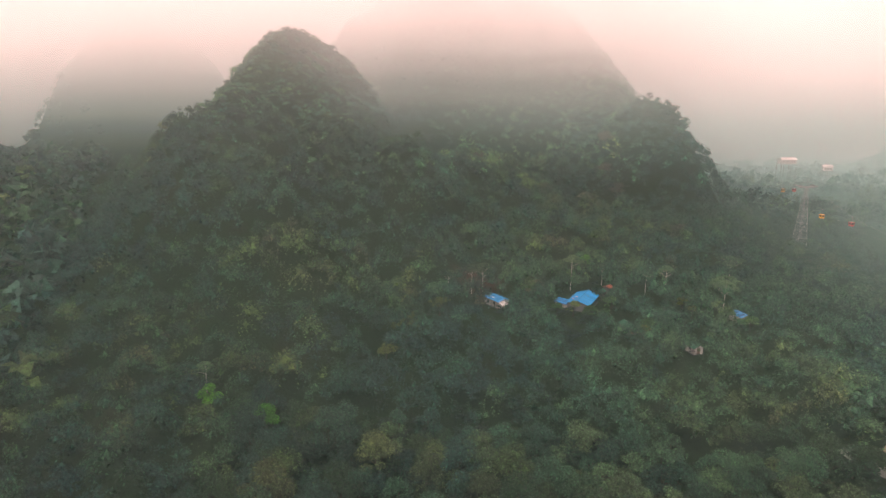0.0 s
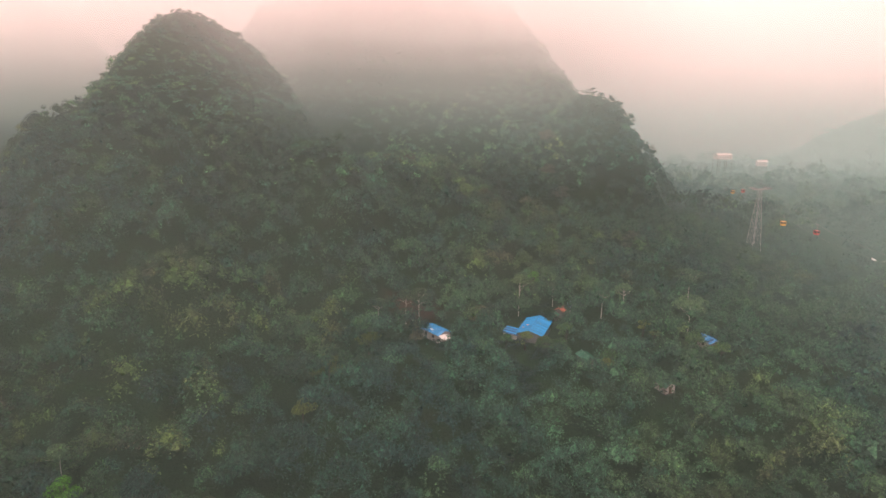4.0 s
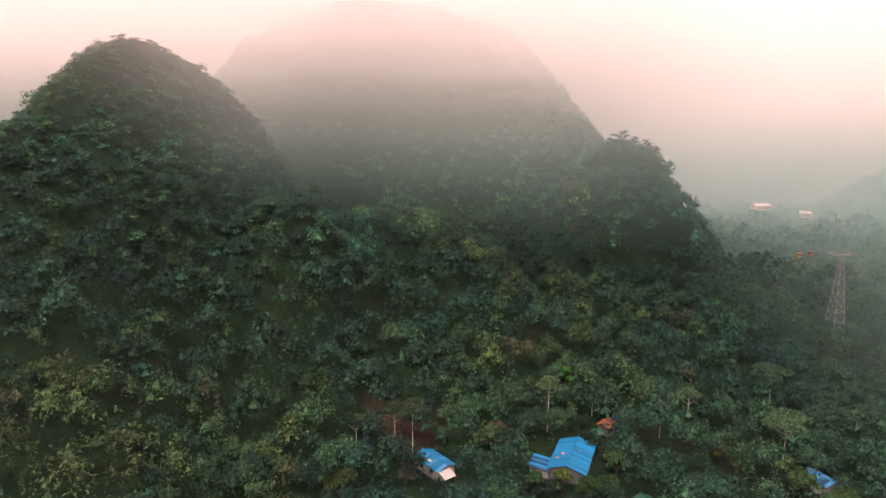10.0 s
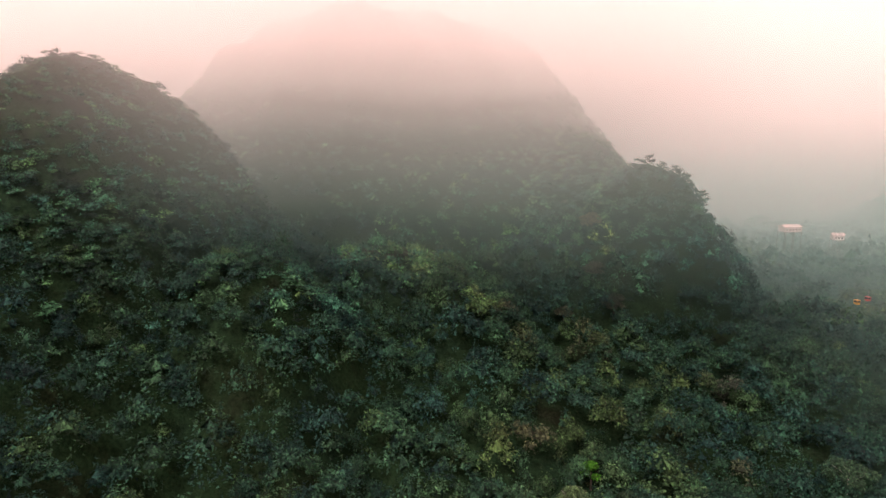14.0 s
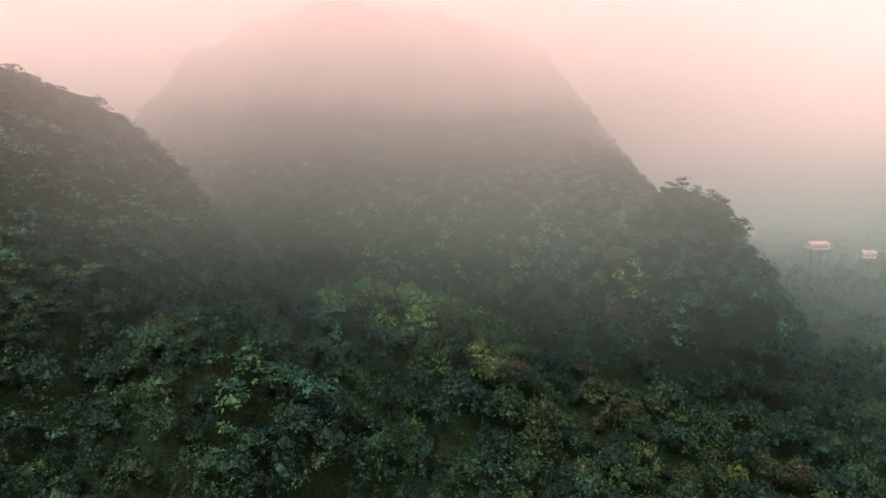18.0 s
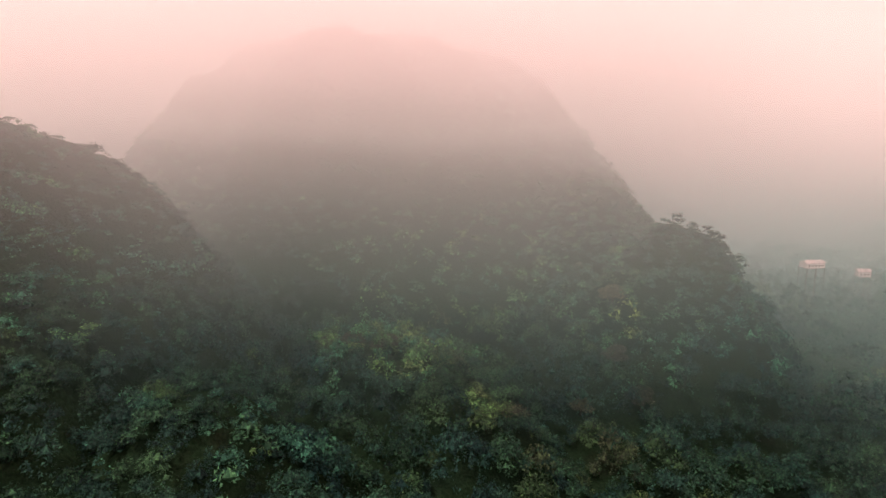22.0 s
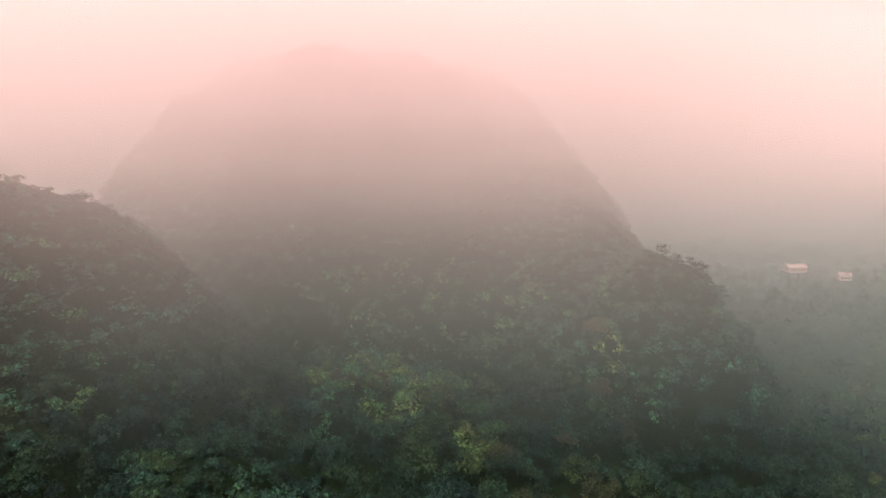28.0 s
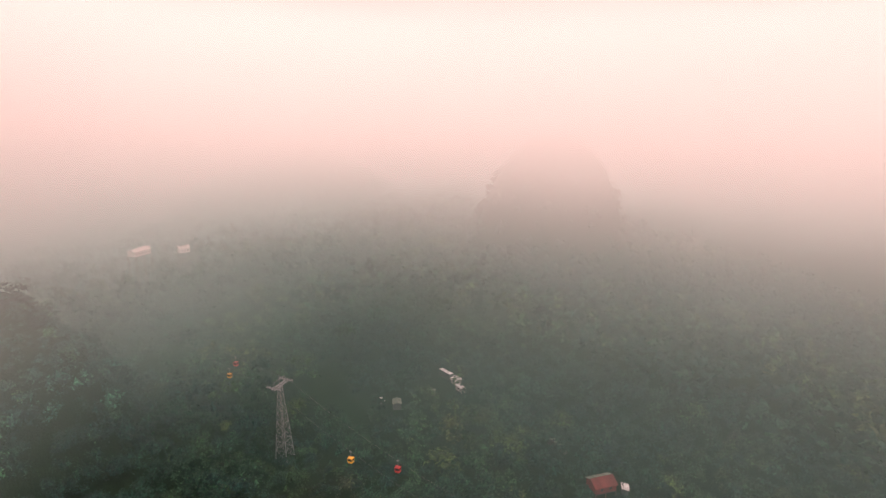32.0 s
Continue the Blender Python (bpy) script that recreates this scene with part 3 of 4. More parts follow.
tin_blue = paint("blue_tin", (0.002, 0.105, 0.24), 0.6)
tin_blue_dark = paint("dark_blue_tin", (0.006, 0.03, 0.085), 0.6)
tin_pale_blue = paint("faded_blue_tin", (0.03, 0.13, 0.26), 0.5)
tin_green = paint("green_tin", (0.008, 0.055, 0.034), 0.5)
tin_orange = paint("orange_tin", (0.17, 0.058, 0.036), 0.55)
tin_red = paint("dull_red_tin", (0.13, 0.035, 0.035), 0.6)
tin_tan = paint("tan_cement_sheet", (0.185, 0.165, 0.125), 0.8, spread=0.08)
tin_white = paint("pale_metal_sheet", (0.62, 0.65, 0.66), 0.5)
tin_far = paint("bright_white_sheet", (0.60, 0.59, 0.57), 0.5)
wall_far = paint("white_render", (0.75, 0.74, 0.72), 0.8)
tin_sage = paint("sage_sheet", (0.15, 0.20, 0.165), 0.55)
wall_cream = paint("cream_render", (0.24, 0.25, 0.24), 0.85)
wall_grey = paint("grey_boards", (0.055, 0.062, 0.062), 0.85)
wall_red = paint("dark_red_boards", (0.12, 0.035, 0.035), 0.8)
wood_dark = paint("dark_timber", (0.10, 0.07, 0.05), 0.8)
cloth_pale = paint("pale_canvas", (0.30, 0.31, 0.30), 0.9)
patch_pink = paint("faded_patch", (0.26, 0.13, 0.11), 0.7)
glass_dark = paint("dark_pane", (0.03, 0.035, 0.04), 0.15)
steel = paint("galvanised_steel", (0.24, 0.26, 0.27), 0.5, metal=0.5)
tank_blue = paint("blue_plastic", (0.02, 0.12, 0.60), 0.35)
cabin_yellow = paint("yellow_enamel", (0.52, 0.29, 0.02), 0.35)
cabin_red = paint("red_enamel", (0.32, 0.03, 0.03), 0.35)
bark_mat = paint("pale_bark", (0.30, 0.31, 0.30), 0.9)
bark_dark = paint("dark_bark", (0.04, 0.035, 0.03), 0.95)

sheet_cache = {}


def roof_sheet(width, length):
    """One corrugated sheet, its top edge at y = 0 and falling along -y; shared between alike roofs."""
    key = (round(width, 2), round(length, 2))
    if key not in sheet_cache:
        n = 8
        xs = [width * (i / n - 0.5) for i in range(n + 1)]
        zs = [0.035 * (1 if i % 2 else -1) for i in range(n + 1)]
        v, f = [], []
        for y in (0.0, -length):
            for z1 in (0.0, -0.02):
                v += [(x, y, z + z1) for x, z in zip(xs, zs)]
        k = n + 1
        for i in range(n):
            f += [(i, i + 1, 2 * k + i + 1, 2 * k + i), (k + i, 3 * k + i, 3 * k + i + 1, k + i + 1), (i, k + i, k + i + 1, i + 1), (2 * k + i, 2 * k + i + 1, 3 * k + i + 1, 3 * k + i)]
        me = bpy.data.meshes.new("roof_sheet")
        me.from_pydata(v, [], [q[::-1] for q in f])
        sheet_cache[key] = me
    return sheet_cache[key]


def lay_roof(house, ridge_y, ridge_z, eave_y, eave_z, x0, x1, mats, rng, sheet_w=0.95):
    """Sheets side by side from a ridge line down to an eave line."""
    run, fall = eave_y - ridge_y, ridge_z - eave_z
    length, count = math.hypot(run, fall), max(2, round((x1 - x0) / sheet_w))
    w = (x1 - x0) / count
    for i in range(count):
        mat = mats[i % len(mats)]
        me = roof_sheet(w * 1.03, length)
        key = me.name + mat.name
        if key not in sheet_cache:
            sheet_cache[key] = me.copy()
            sheet_cache[key].materials.append(mat)
        ob = new("roof_sheet", sheet_cache[key])
        ob.parent = house
        tilt = math.degrees(math.atan2(fall, abs(run)))
        ob.matrix_basis = pose(x0 + w * (i + 0.5), ridge_y, ridge_z + 0.012 * (i % 2) + rng.uniform(-0.01, 0.01), tilt, 0, 0 if run < 0 else 180) if run < 0 else pose(x0 + w * (i + 0.5), ridge_y, ridge_z + 0.012 * (i % 2) + rng.uniform(-0.01, 0.01), 0, 0, 180) @ pose(0, 0, 0, tilt, 0, 0)


def house(x, y, roof_z, length, width, turn, roofs, wall_mat, label, rise=0.9, wall_h=2.4, gable=True, name="house", windows=2):
    """A small gabled or single-pitch house; x along the ridge. roof_z is the height of its eaves."""
    rng = random.Random(int(x * 7 + y))
    g = min(ground_at(x, y), roof_z - 1.5)
    h = thing(name, pose(x, y, g, 0, 0, turn), label, "house")
    top, lx, ly = roof_z - g, length / 2, width / 2
    floor_z = max(0.15, top - wall_h)
    part("floor_slab", one_box(-lx + 0.2, lx - 0.2, -ly + 0.2, ly - 0.2, floor_z - 0.15, floor_z, bevel=0.02), wall_grey, h)
    ix, iy, t = lx - 0.45, ly - 0.45, 0.12
    for sy in (-1, 1):
        part("wall", one_box(-ix, ix, sy * iy - t / 2, sy * iy + t / 2, floor_z + 0.002, top - 0.02), wall_mat, h)
    for sx in (-1, 1):
        bm = bmesh.new()
        prof = [(-iy + t / 2 + 0.003, floor_z + 0.002), (iy - t / 2 - 0.003, floor_z + 0.002), (iy - t / 2 - 0.003, top), (0, top + (rise * 0.86 if gable else rise * 0.4)), (-iy + t / 2 + 0.003, top)]
        a = [bm.verts.new((sx * ix - t / 2, p, z)) for p, z in prof]
        b = [bm.verts.new((sx * ix + t / 2, p, z)) for p, z in prof]
        bm.faces.new(a[::-1]), bm.faces.new(b)
        for i in range(5):
            bm.faces.new((a[i], a[(i + 1) % 5], b[(i + 1) % 5], b[i]))
        part("gable_wall", bm, wall_mat, h)
    for i in range(windows):
        wx = -ix + (i + 0.7) * 2 * ix / (windows + 0.4)
        for sy in (-1, 1):
            fr = part("window_frame", one_box(wx - 0.5, wx + 0.5, sy * iy - 0.09, sy * iy + 0.09, floor_z + 0.9, floor_z + 1.85, bevel=0.02), wood_dark, h)
            part("pane", one_box(wx - 0.42, wx + 0.42, sy * iy - 0.1, sy * iy + 0.1, floor_z + 0.98, floor_z + 1.77), glass_dark, fr)
    dr = part("door", one_box(ix + 0.02, ix + 0.09, -0.45, 0.45, floor_z + 0.01, floor_z + 1.95, bevel=0.01), wood_dark, h)
    part("door_handle", one_box(ix + 0.09, ix + 0.14, 0.3, 0.36, floor_z + 0.95, floor_z + 1.05), steel, dr)
    if floor_z > 0.5:
        for px in (-ix, 0, ix):
            for py in (-iy, iy):
                part("stilt", one_box(px - 0.09, px + 0.09, py - 0.09, py + 0.09, -0.6, floor_z - 0.15), wood_dark, h)
    if gable:
        lay_roof(h, 0, top + rise, -ly, top - 0.05, -lx, lx, roofs[0], rng)
        lay_roof(h, 0, top + rise, ly, top - 0.05, -lx, lx, roofs[-1], rng)
        part("ridge_cap", one_box(-lx - 0.03, lx + 0.03, -0.16, 0.16, top + rise + 0.03, top + rise + 0.09, bevel=0.03), roofs[0][0], h)
    else:
        lay_roof(h, ly, top + rise, -ly, top - 0.05, -lx, lx, roofs[0], rng)
    return h, top, floor_z


# ---- the hamlet under the hill ----
h1, top1, fl1 = house(-2.4, 198.3, 26.2, 8.6, 5.2, -51, [[tin_blue, tin_blue, tin_pale_blue]], wall_cream, "small house with a bright blue corrugated tin roof and pale walls", 0.8)
bm = bmesh.new()
vs = [bm.verts.new(p) for p in ((4.2, -2.3, top1 - 0.1), (4.2, 0.6, top1 - 0.1), (6.3, 0.6, top1 - 0.9), (6.3, -2.3, top1 - 0.9))]
fc = bm.faces.new(vs)
ex = bmesh.ops.extrude_face_region(bm, geom=[fc])
for v in ex["geom"]:
    if isinstance(v, bmesh.types.BMVert):
        v.co.z += 0.05
bmesh.ops.recalc_face_normals(bm, faces=bm.faces)
part("awning", bm, cloth_pale, h1, "pale canvas awning")
for py in (-2.2, 0.5):
    part("awning_post", one_box(6.15, 6.25, py - 0.05, py + 0.05, 0.0, top1 - 0.92), wood_dark, h1)
part("roof_patch", one_box(-0.6, 0.7, -1.7, -0.7, top1 + 0.40, top1 + 0.46), cloth_pale, h1, "pale patch laid on the roof")

h2, top2, fl2 = house(26.6, 199.8, 26.4, 13.4, 8.0, 68, [[tin_blue]], wall_grey, "long house under a bright blue tin roof with faded patches", 1.2)
for qx, qy, qw in ((-1.6, 1.5, 0.9), (-3.2, 2.3, 0.7), (1.0, -1.4, 0.6)):
    part("roof_patch", one_box(qx, qx + qw, qy, qy + 0.6, top2 + 1.2 - abs(qy) * 0.31 - 0.02, top2 + 1.2 - abs(qy) * 0.31 + 0.05), patch_pink, h2, "faded pink patch on the roof")
h2b, top2b, fl2b = house(19.8, 198.0, 25.7, 5.4, 4.6, 68, [[tin_blue_dark, tin_blue]], wall_cream, "low lean-to with a dark blue tin roof", 0.5, gable=False, windows=1)
h3, top3, fl3 = house(37.6, 214.8, 26.4, 4.2, 3.4, 48, [[tin_orange]], wall_grey, "small shed with an orange-red tin roof", 0.7, windows=1)
h3b, top3b, fl3b = house(34.0, 210.8, 25.9, 3.8, 3.2, 48, [[tin_green]], wall_grey, "small shed with a dull green tin roof", 0.6, windows=1)
h4, top4, fl4 = house(40.0, 190.4, 21.0, 6.4, 4.0, -75, [[tin_green]], wall_grey, "house with a dark green tin roof half hidden by trees", 0.9)
h5, top5, fl5 = house(75.8, 194.6, 24.4, 6.2, 4.4, -72, [[tin_pale_blue, tin_blue, tin_blue_dark]], wall_cream, "hut with a blue striped tin roof among trees", 0.7, windows=1)
h6, top6, fl6 = house(55.2, 171.6, 22.2, 4.6, 3.8, -70, [[tin_green]], wall_cream, "little cream hut on stilts with a green gabled roof", 1.1, wall_h=1.9, windows=1)
h7, top7, fl7 = house(90.2, 131.4, 12.9, 15.0, 9.5, 48, [[tin_tan]], wall_cream, "large building with a wide tan sheet roof", 1.5, windows=4)
h8, top8, fl8 = house(98.2, 140.4, 13.6, 7.0, 6.0, 35, [[tin_tan, tin_sage]], wall_grey, "outbuilding with a dull grey-green sheet roof", 0.8)
h9, top9, fl9 = house(80.2, 134.8, 11.6, 4.2, 3.4, 25, [[tin_sage]], wall_grey, "small lean-to with a pale green sheet roof", 0.5, gable=False, windows=1)
house(211.6, 266.4, 27.0, 7.0, 2.6, 74, [[tin_white]], wall_grey, "narrow pale metal-roofed building in the side valley", 0.5, gable=False, windows=2)
house(209.2, 259.6, 26.6, 4.2, 4.0, 66, [[tin_white]], wall_cream, "white-walled shed with a pale metal roof", 0.6, windows=1)
house(204.4, 254.8, 26.4, 5.2, 2.6, 66, [[tin_white]], wall_cream, "small pale metal-roofed shed in the side valley", 0.4, gable=False, windows=1)
house(196.0, 262.6, 26.2, 3.0, 2.2, 30, [[tin_sage]], wall_grey, "tiny grey hut among valley trees", 0.4, gable=False, windows=0)
house(180.6, 269.2, 26.6, 4.4, 3.6, 40, [[tin_sage]], wall_grey, "little hut with a sage green roof", 0.6, windows=1)
house(179.4, 275.6, 26.0, 3.2, 1.8, 60, [[tin_white]], wall_grey, "narrow shed with a white sheet roof", 0.4, gable=False, windows=0)
house(196.5, 209.0, 20.8, 9.5, 2.2, 68, [[wall_grey, tin_sage]], wall_grey, "long narrow grey-roofed shelter", 0.5, gable=False)
house(187.0, 189.4, 18.4, 8.5, 7.0, -40, [[tin_red], [tin_sage]], wall_red, "dark red house with a dull red and pale green roof", 1.6, windows=2)
house(191.2, 182.6, 16.2, 3.6, 2.6, 20, [[tin_white]], wall_grey, "tiny shed with a white roof beside the red house", 0.4, gable=False, windows=0)
house(207.0, 480.0, 50.5, 12.0, 7.0, 8, [[tin_far]], wall_far, "far pale building seen faintly through the fog", 1.2, wall_h=3.0, windows=5)
house(236.0, 480.0, 45.5, 7.0, 6.0, -12, [[tin_far]], wall_far, "far white building seen faintly through the fog", 1.2, wall_h=3.0, windows=3)


def water_tank(x, y):
    g = ground_at(x, y)
    t = thing("water_tank", pose(x, y, g), "bright blue plastic water tank on a stand", "water tank")
    for px in (-0.5, 0.5):
        for py in (-0.5, 0.5):
            part("stand_leg", one_box(px - 0.06, px + 0.06, py - 0.06, py + 0.06, -0.3, 2.2), steel, t)
    part("stand_top", one_box(-0.7, 0.7, -0.7, 0.7, 2.2, 2.3), steel, t)
    part("barrel", tube(bmesh.new(), [(0, 0, 2.3), (0, 0, 2.4), (0, 0, 3.6), (0, 0, 3.8), (0, 0, 3.95)], [0.6, 0.68, 0.68, 0.45, 0.2], 16), tank_blue, t)
    part("lid", tube(bmesh.new(), [(0, 0, 3.95), (0, 0, 4.05)], [0.25, 0.22], 12), tank_blue, t)


water_tank(40.4, 217.0)
tarp = thing("tarpaulin", pose(101.5, 145.0, ground_at(101.5, 145.0)), "blue tarpaulin stretched on poles beside the outbuilding", "tarpaulin")
bm = bmesh.new()
bmesh.ops.create_grid(bm, x_segments=10, y_segments=6, size=1.0)
for v in bm.verts:
    v.co = Vector((v.co.x * 3.4, v.co.y * 1.9, 3.0 - 0.35 * (1 - v.co.x**2) + 0.15 * v.co.y))
bmesh.ops.solidify(bm, geom=bm.faces[:], thickness=0.03)
part("sheet", bm, tank_blue, tarp)
for px in (-3.3, 3.3):
    for py in (-1.8, 1.8):
        part("pole", one_box(px - 0.05, px + 0.05, py - 0.05, py + 0.05, -0.3, 3.05), wood_dark, tarp)

# ---- cableway ----
PX, PY = 127.3, 273.5
PZ = ground_at(PX, PY)
PH = 56.5 - PZ
AWAY = math.degrees(math.atan2(0.98, -0.2)) - 90
pylon = thing("cable_car_pylon", pose(PX, PY, PZ, 0, 0, AWAY), "tall grey steel lattice pylon of a cable car line", "pylon")


def half_at(z):
    return 2.1 - 1.5 * min(1.0, z / (PH - 3.0))


levels = [PH * (1 - (1 - i / 9) ** 1.15) for i in range(10)]
levels = [min(v, PH - 1.0) for v in levels]
for sx in (-1, 1):
    for sy in (-1, 1):
        part("leg", tube(bmesh.new(), [(sx * half_at(-1), sy * half_at(-1), -1.0), (sx * half_at(PH - 3), sy * half_at(PH - 3), PH - 3), (sx * 0.6, sy * 0.6, PH - 0.6)], [0.09, 0.06, 0.05], 6), steel, pylon)
for z0, z1 in zip(levels, levels[1:]):
    a, b = half_at(z0), half_at(z1)
    for p, q in (((-a, -a), (b, -b)), ((a, -a), (-b, -b)), ((a, -a), (b, b)), ((a, a), (b, -b)), ((a, a), (-b, b)), ((-a, a), (b, b)), ((-a, a), (-b, -b)), ((-a, -a), (-b, b))):
        part("brace", tube(bmesh.new(), [(*p, z0), (*q, z1)], [0.032, 0.032], 4), steel, pylon)
    for p, q in (((-b, -b), (b, -b)), ((b, -b), (b, b)), ((b, b), (-b, b)), ((-b, b), (-b, -b))):
        part("girt", tube(bmesh.new(), [(*p, z1), (*q, z1)], [0.05, 0.05], 4), steel, pylon)
for yy in (-0.5, 0.5):
    part("crossarm", one_box(-3.4, 3.4, yy - 0.14, yy + 0.14, PH - 0.9, PH - 0.5, bevel=0.03), steel, pylon)
for sx in (-1, 1):
    part("sheave_beam", one_box(sx * 3.2 - 0.14, sx * 3.2 + 0.14, -2.6, 2.6, PH - 0.45, PH - 0.15, bevel=0.03), steel, pylon)
    for k in range(6):
        part("sheave", tube(bmesh.new(), [(sx * 3.2 + 0.16, -2.2 + k * 0.88, PH - 0.05), (sx * 3.2 + 0.28, -2.2 + k * 0.88, PH - 0.05)], [0.24, 0.24], 10), steel, pylon)
    part("hoist_frame", tube(bmesh.new(), [(sx * 3.2, 0, PH - 0.2), (sx * 2.6, 0, PH + 1.3), (0, 0, PH + 1.5)], [0.08, 0.08, 0.08], 5), steel, pylon)
part("mast", tube(bmesh.new(), [(0, 0, PH - 0.5), (0, 0, PH + 3.4)], [0.09, 0.05], 6), steel, pylon)


def line_point(s, side):
    """A place on the cableway: s metres along it from the pylon towards the valley's mouth, on one of its two ropes."""
    ux, uy = -0.2, -0.98
    z = 56.4 - 0.15 * abs(s) + 0.0012 * s * s
    return PX + ux * s + 3.2 * side * uy, PY + uy * s - 3.2 * side * ux, z


for side in (-1, 1):
    cu = bpy.data.curves.new("cable", "CURVE")
    cu.dimensions, cu.bevel_depth, cu.bevel_resolution = "3D", 0.014, 1
    sp = cu.splines.new("POLY")
    steps = [-110 + 10 * i for i in range(22)]
    sp.points.add(len(steps) - 1)
    for p, s0 in zip(sp.points, steps):
        p.co = (*line_point(s0, side), 1)
    cu.materials.append(steel)
    tagged(new("cable", cu), "thin steel haul rope of the cable car line", "cable", "cableway ropes")


def gondola(s, side, mat, color):
    x, y, z = line_point(s, side)
    g = thing("gondola", pose(x, y, z, 0, 0, AWAY), color + " cable car cabin hanging from its rope", "gondola", "cable car cabins")
    part("hanger", tube(bmesh.new(), [(0, 0, 0.1), (0.1, 0, -0.5), (0.1, 0, -1.5), (0, 0, -1.85)], [0.05] * 4, 6), steel, g)
    part("grip", one_box(-0.1, 0.1, -0.35, 0.35, -0.08, 0.12, bevel=0.03), steel, g)
    part("roof", one_box(-0.62, 0.62, -0.74, 0.74, -1.98, -1.82, bevel=0.06), mat, g)
    part("floor", one_box(-0.55, 0.55, -0.66, 0.66, -3.25, -3.13, bevel=0.04), mat, g)
    part("body", one_box(-0.59, 0.59, -0.70, 0.70, -3.13, -2.62, bevel=0.08), mat, g)
    for sx in (-1, 1):
        for sy in (-1, 1):
            part("corner_post", one_box(sx * 0.54 - 0.045, sx * 0.54 + 0.045, sy * 0.65 - 0.045, sy * 0.65 + 0.045, -2.62, -1.98), mat, g)
    for sx in (-1, 1):
        part("window", one_box(sx * 0.53 - 0.015, sx * 0.53 + 0.015, -0.59, 0.59, -2.61, -1.99), glass_dark, g)
    for sy in (-1, 1):
        part("window", one_box(-0.48, 0.48, sy * 0.65 - 0.015, sy * 0.65 + 0.015, -2.61, -1.99), glass_dark, g)


gondola(39.6, 1, cabin_yellow, "yellow")
gondola(51, -1, cabin_red, "red")
gondola(-27, 1, cabin_yellow, "yellow")
gondola(-35, -1, cabin_red, "red")


# ---- single trees ----
tree_leaf = foliage_mat("tree_leaves", GREENS, "object")
fresh_lit_leaf = foliage_mat("fresh_lit_green_leaves", FRESH_LIT, "object")
bright_leaf = foliage_mat("bright_leaves", [(0.0, (0.035, 0.15, 0.018)), (1.0, (0.05, 0.18, 0.02))], "object")
bright_dim = foliage_mat("fresh_leaves", [(0.0, (0.020, 0.060, 0.024)), (1.0, (0.030, 0.072, 0.024))], "object")
yellow_leaf = foliage_mat("yellow_green_leaves", [(0.0, (0.052, 0.080, 0.020)), (1.0, (0.068, 0.090, 0.022))], "object")
pale_leaf = foliage_mat("thin_grey_green_leaves", [(0.0, (0.036, 0.078, 0.046)), (1.0, (0.050, 0.090, 0.050))], "object")
dry_leaf = foliage_mat("dry_leaves", [(0.0, (0.050, 0.056, 0.036)), (1.0, (0.060, 0.060, 0.042))], "object")


def tree(radius, height, lean, count, leaf, rng, leaf_mat_, trunk_mat, crown_base, lobes, bare=False, name="tree", thick=1.0):
    """A tree at the origin: trunk with limbs, and a crown of leaf clumps."""
    t = new(name)
    bm = bmesh.new()
    top = (lean[0] * 0.6, lean[1] * 0.6, crown_base + height * 0.45)
    tube(bm, [(0, 0, -0.6), (lean[0] * 0.2, lean[1] * 0.2, crown_base * 0.5), (lean[0] * 0.45, lean[1] * 0.45, crown_base), top], [0.30 * thick, 0.22 * thick, 0.17 * thick, 0.06], 7)
    part("trunk", bm, trunk_mat, t)
    for i in range(6 if bare else 4):
        a = i * 2.4 + rng.uniform(0, 0.7)
        r = radius * rng.uniform(0.5, 0.85)
        z0 = crown_base * rng.uniform(0.75, 1.05)
        pts = [(lean[0] * 0.4, lean[1] * 0.4, z0), (lean[0] * 0.4 + math.cos(a) * r * 0.5, lean[1] * 0.4 + math.sin(a) * r * 0.5, z0 + height * 0.22), (lean[0] * 0.4 + math.cos(a) * r, lean[1] * 0.4 + math.sin(a) * r, z0 + height * rng.uniform(0.3, 0.55))]
        part("limb", tube(bmesh.new(), pts, [0.12 * thick, 0.08 * thick, 0.025], 5), trunk_mat, t)
    v = crown_leaves(rng, count, radius, height, lobes, leaf, 0.4, not bare) + np.array([lean[0] * 0.5, lean[1] * 0.5, crown_base - height * 0.12])
    cr = new("crown", mesh_from("crown", v, np.arange(len(v)).reshape(-1, 3), leaf_mat_))
    cr.parent = t
    return t


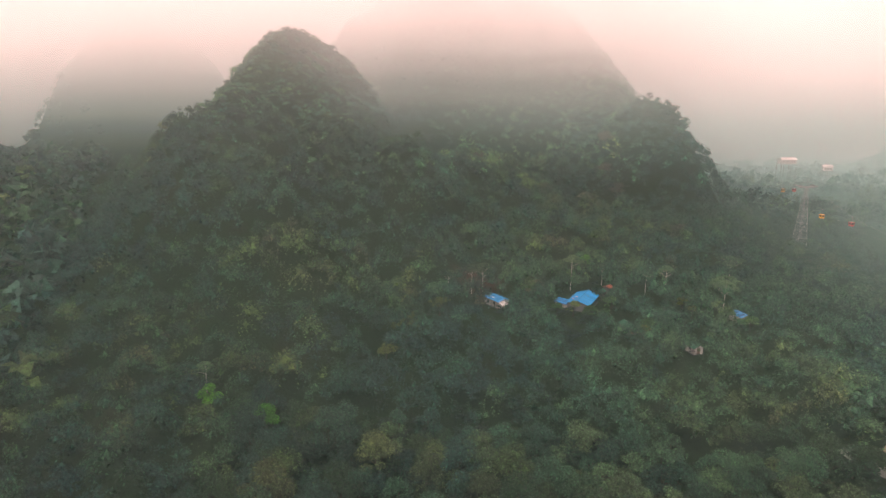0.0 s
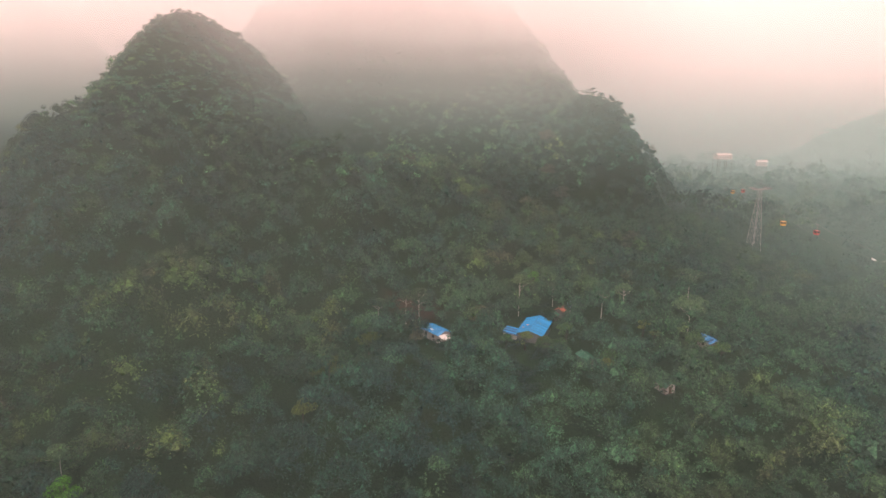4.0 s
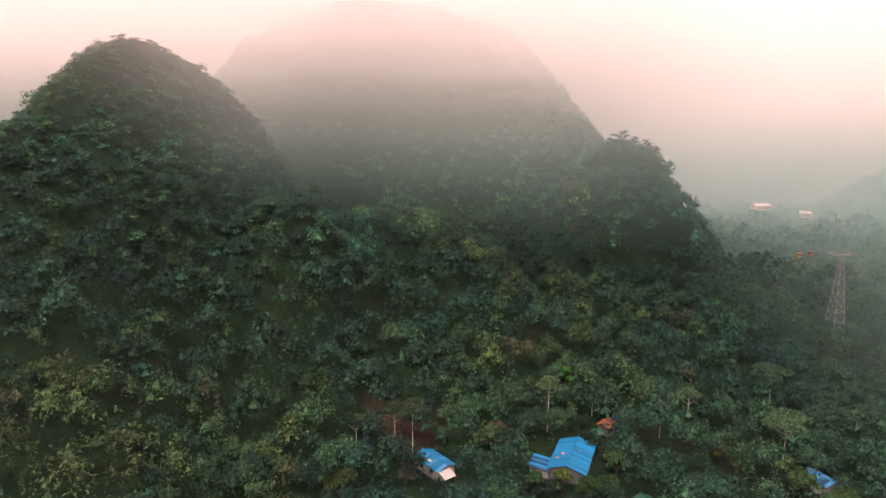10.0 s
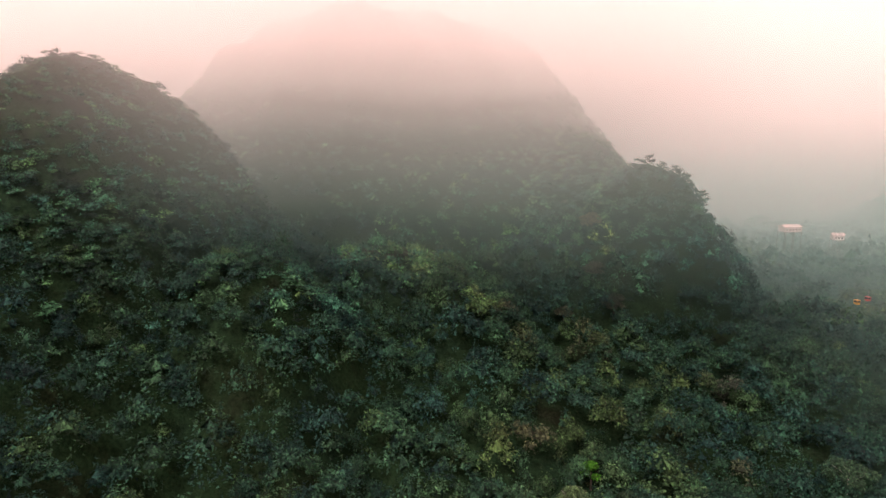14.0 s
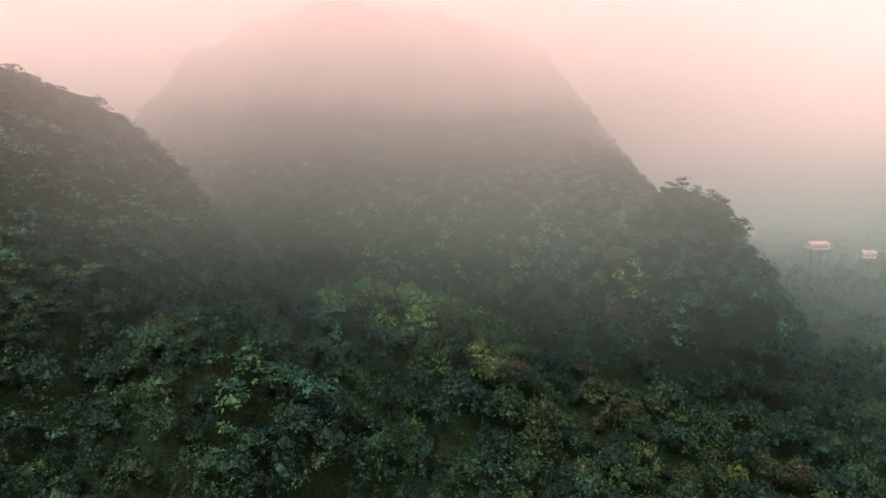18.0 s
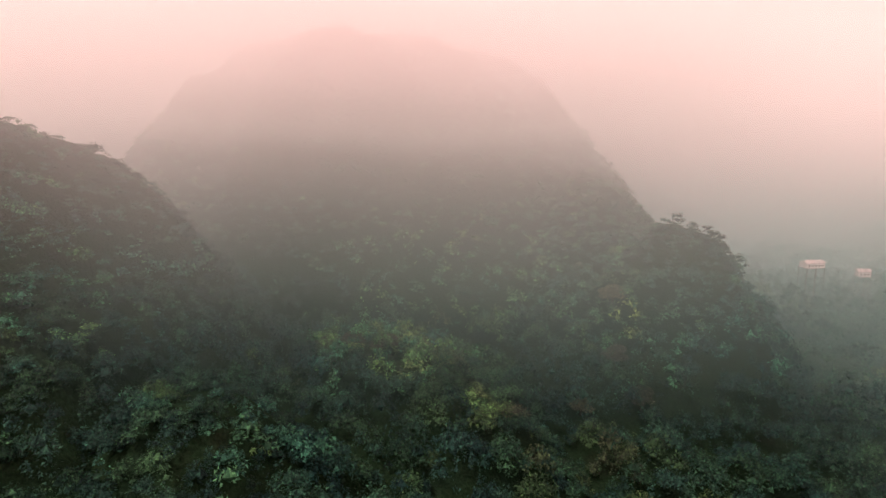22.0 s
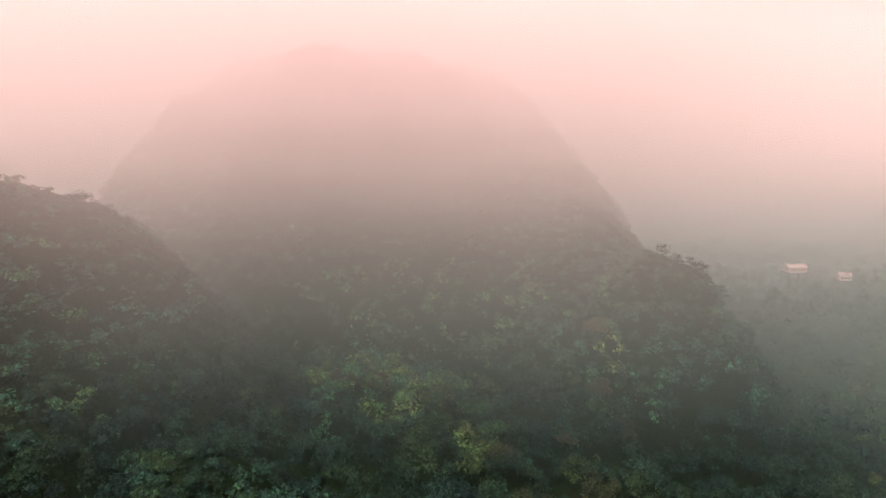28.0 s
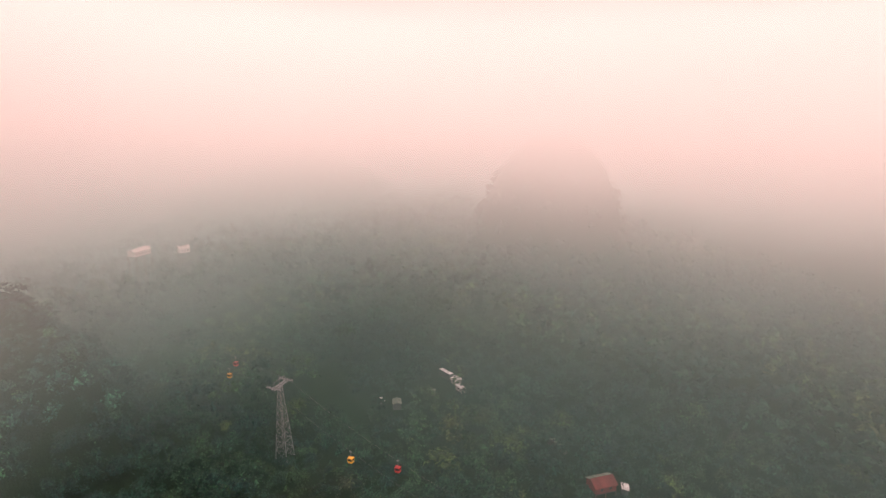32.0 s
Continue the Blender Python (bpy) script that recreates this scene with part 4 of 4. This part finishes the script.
rng = np.random.default_rng(29)
protos = {tree_leaf: [], fresh_lit_leaf: []}
for lm in protos:
    for r in (2.3, 2.7, 3.0, 3.3, 3.7, 4.1, 4.6, 5.4):
        h = r * rng.uniform(1.7, 2.5)
        protos[lm].append([r, tree(r * 1.2, h, rng.uniform(-0.5, 0.5, 2), int(600 + 95 * r * r), 0.48, rng, lm, bark_dark, rng.uniform(1.0, 2.4), int(rng.integers(8, 14))), False])
x, y = scatter(rng, NEAR[0], NEAR[1], NEAR[2], NEAR[3], 5.5)
ok = open_ground(x, y)
for tx, ty in zip(x[ok], y[ok]):
    # Trees to the right take the fresher leaves, lightened as if better lit.
    lm = fresh_lit_leaf if tx + rng.normal(0, 16) > -2 else tree_leaf
    proto = protos[lm][int(len(protos[lm]) * rng.random() ** 1.25)]
    r = proto[0]
    m = pose(tx, ty, ground_at(tx, ty) + rng.uniform(-2.2, 0.2), rng.uniform(-6, 6), rng.uniform(-6, 6), rng.uniform(0, 360))
    if proto[2]:
        t = copy_thing(proto[1], m)
    else:
        proto[2], t = True, proto[1]
        t.matrix_basis = m
    size = "wide-crowned" if r > 4 else "small round-crowned" if r < 2.9 else "leafy"
    shade = "fresh green" if lm == fresh_lit_leaf else "dark green"
    tagged(t, size + " " + shade + " broadleaf tree in the dense valley forest", "tree", "valley forest trees")

SPECIAL = [  # x, y, crown radius, crown height, bare trunk, leaves, label
    (-73.5, 134.8, 3.2, 5.2, 3.0, bright_leaf, "vivid bright green leafy tree among dark forest"),
    (-56.5, 128.6, 4.0, 6.5, 3.0, bright_leaf, "large vivid bright green tree among dark forest"),
    (31.4, 232.0, 2.8, 4.4, 3.0, bright_leaf, "bright green tree on the lower slope"),
    (60.5, 205.0, 2.2, 3.2, 3.4, yellow_leaf, "yellow-green rounded tree above the hamlet"),
    (63.0, 202.0, 1.9, 2.6, 3.0, yellow_leaf, "small yellow-green tree above the hamlet"),
    (-30.0, 178.0, 4.6, 6.2, 2.6, yellow_leaf, "broad yellow-green tree in the dark valley"),
    (-21.0, 190.0, 3.8, 5.6, 2.6, yellow_leaf, "yellow-green tree beside the blue-roofed house"),
    (22.6, 190.4, 2.5, 4.0, 2.0, yellow_leaf, "round yellow-green tree under the end of the blue roof"),
    (27.6, 189.2, 2.7, 3.6, 1.8, bright_dim, "round green tree hiding the wall of the long blue house"),
    (33.2, 194.0, 3.0, 4.4, 2.4, bright_dim, "dark leafy tree beside the long blue house"),
    (17.5, 191.5, 2.3, 3.4, 1.8, bright_dim, "small dark tree before the blue lean-to"),
    (36.0, 199.5, 3.0, 4.4, 2.4, bright_dim, "leafy tree standing behind the green-roofed house"),
    (45.5, 188.0, 2.8, 4.2, 2.6, bright_dim, "leafy tree hiding one end of the green roof"),
    (43.5, 184.0, 2.4, 3.4, 2.2, yellow_leaf, "small yellow-green tree below the green roof"),
    (70.8, 193.0, 2.6, 4.0, 2.6, bright_dim, "leafy tree beside the striped roof"),
    (80.0, 127.5, 4.4, 6.6, 2.6, bright_dim, "dense dark green tree beside the tan-roofed building"),
    (76.5, 188.0, 3.0, 3.6, 2.0, bright_dim, "leafy green tree below the striped roof"),
    (-33.0, 160.0, 3.0, 4.4, 4.0, yellow_leaf, "pale yellow-green tree standing above darker crowns"),
    (-8.0, 193.0, 2.4, 4.4, 2.0, dry_leaf, "brown dry-leaved tree beside the blue-roofed house"),
    (12.0, 207.0, 4.2, 5.0, 2.6, dry_leaf, "tree with thin dry yellowish leaves behind the house"),
    (49.0, 316.0, 4.6, 6.0, 2.6, dry_leaf, "pale greyish tree on the steep slope"),
    (48.0, 307.0, 4.0, 5.0, 2.4, dry_leaf, "pale greyish tree on the steep slope"),
    (53.0, 299.0, 4.4, 5.0, 2.4, dry_leaf, "pale greyish tree on the steep slope"),
    (38.0, 303.0, 3.6, 4.6, 2.4, dry_leaf, "pale greyish tree on the steep slope"),
    (-24.0, 303.0, 4.4, 5.0, 2.4, dry_leaf, "olive-brown tree on the steep slope"),
    (-14.0, 299.0, 4.2, 5.0, 2.4, dry_leaf, "olive-brown tree on the steep slope"),
]
for sx, sy, r, h, cb, lm, label in SPECIAL:
    t = tree(r, h, (rng.uniform(-0.4, 0.4), rng.uniform(-0.4, 0.4)), int(700 + 210 * r * r), 0.40, rng, lm, bark_dark, cb, 7)
    t.matrix_basis = pose(sx, sy, ground_at(sx, sy) - 0.2)
    tagged(t, label, "tree")

TALL = [(-11.4, 206.0, 8.2, 2.6), (-7.4, 206.0, 9.4, 3.2), (-19.3, 202.0, 6.4, 2.0), (74.0, 205.0, 9.6, 4.6), (24.0, 216.0, 11.0, 3.0), (84.0, 230.0, 8.5, 4.2), (50.0, 214.0, 8.0, 2.4), (58.0, 218.0, 8.5, 2.6), (36.0, 222.0, 7.5, 1.6), (-77.0, 140.0, 7.0, 2.4)]
for tx, ty, hh, r in TALL:
    t = tree(r * 1.3, r * 1.25, (rng.uniform(-0.6, 0.6), rng.uniform(-0.3, 0.3)), int(500 + 110 * r * r), 0.42, rng, pale_leaf, bark_mat, hh, 8, bare=True, thick=0.5)
    t.matrix_basis = pose(tx, ty, ground_at(tx, ty) - 0.3)
    tagged(t, "slender tree with a bare pale trunk and thin flat crown", "tree", "slender pale-trunked trees")
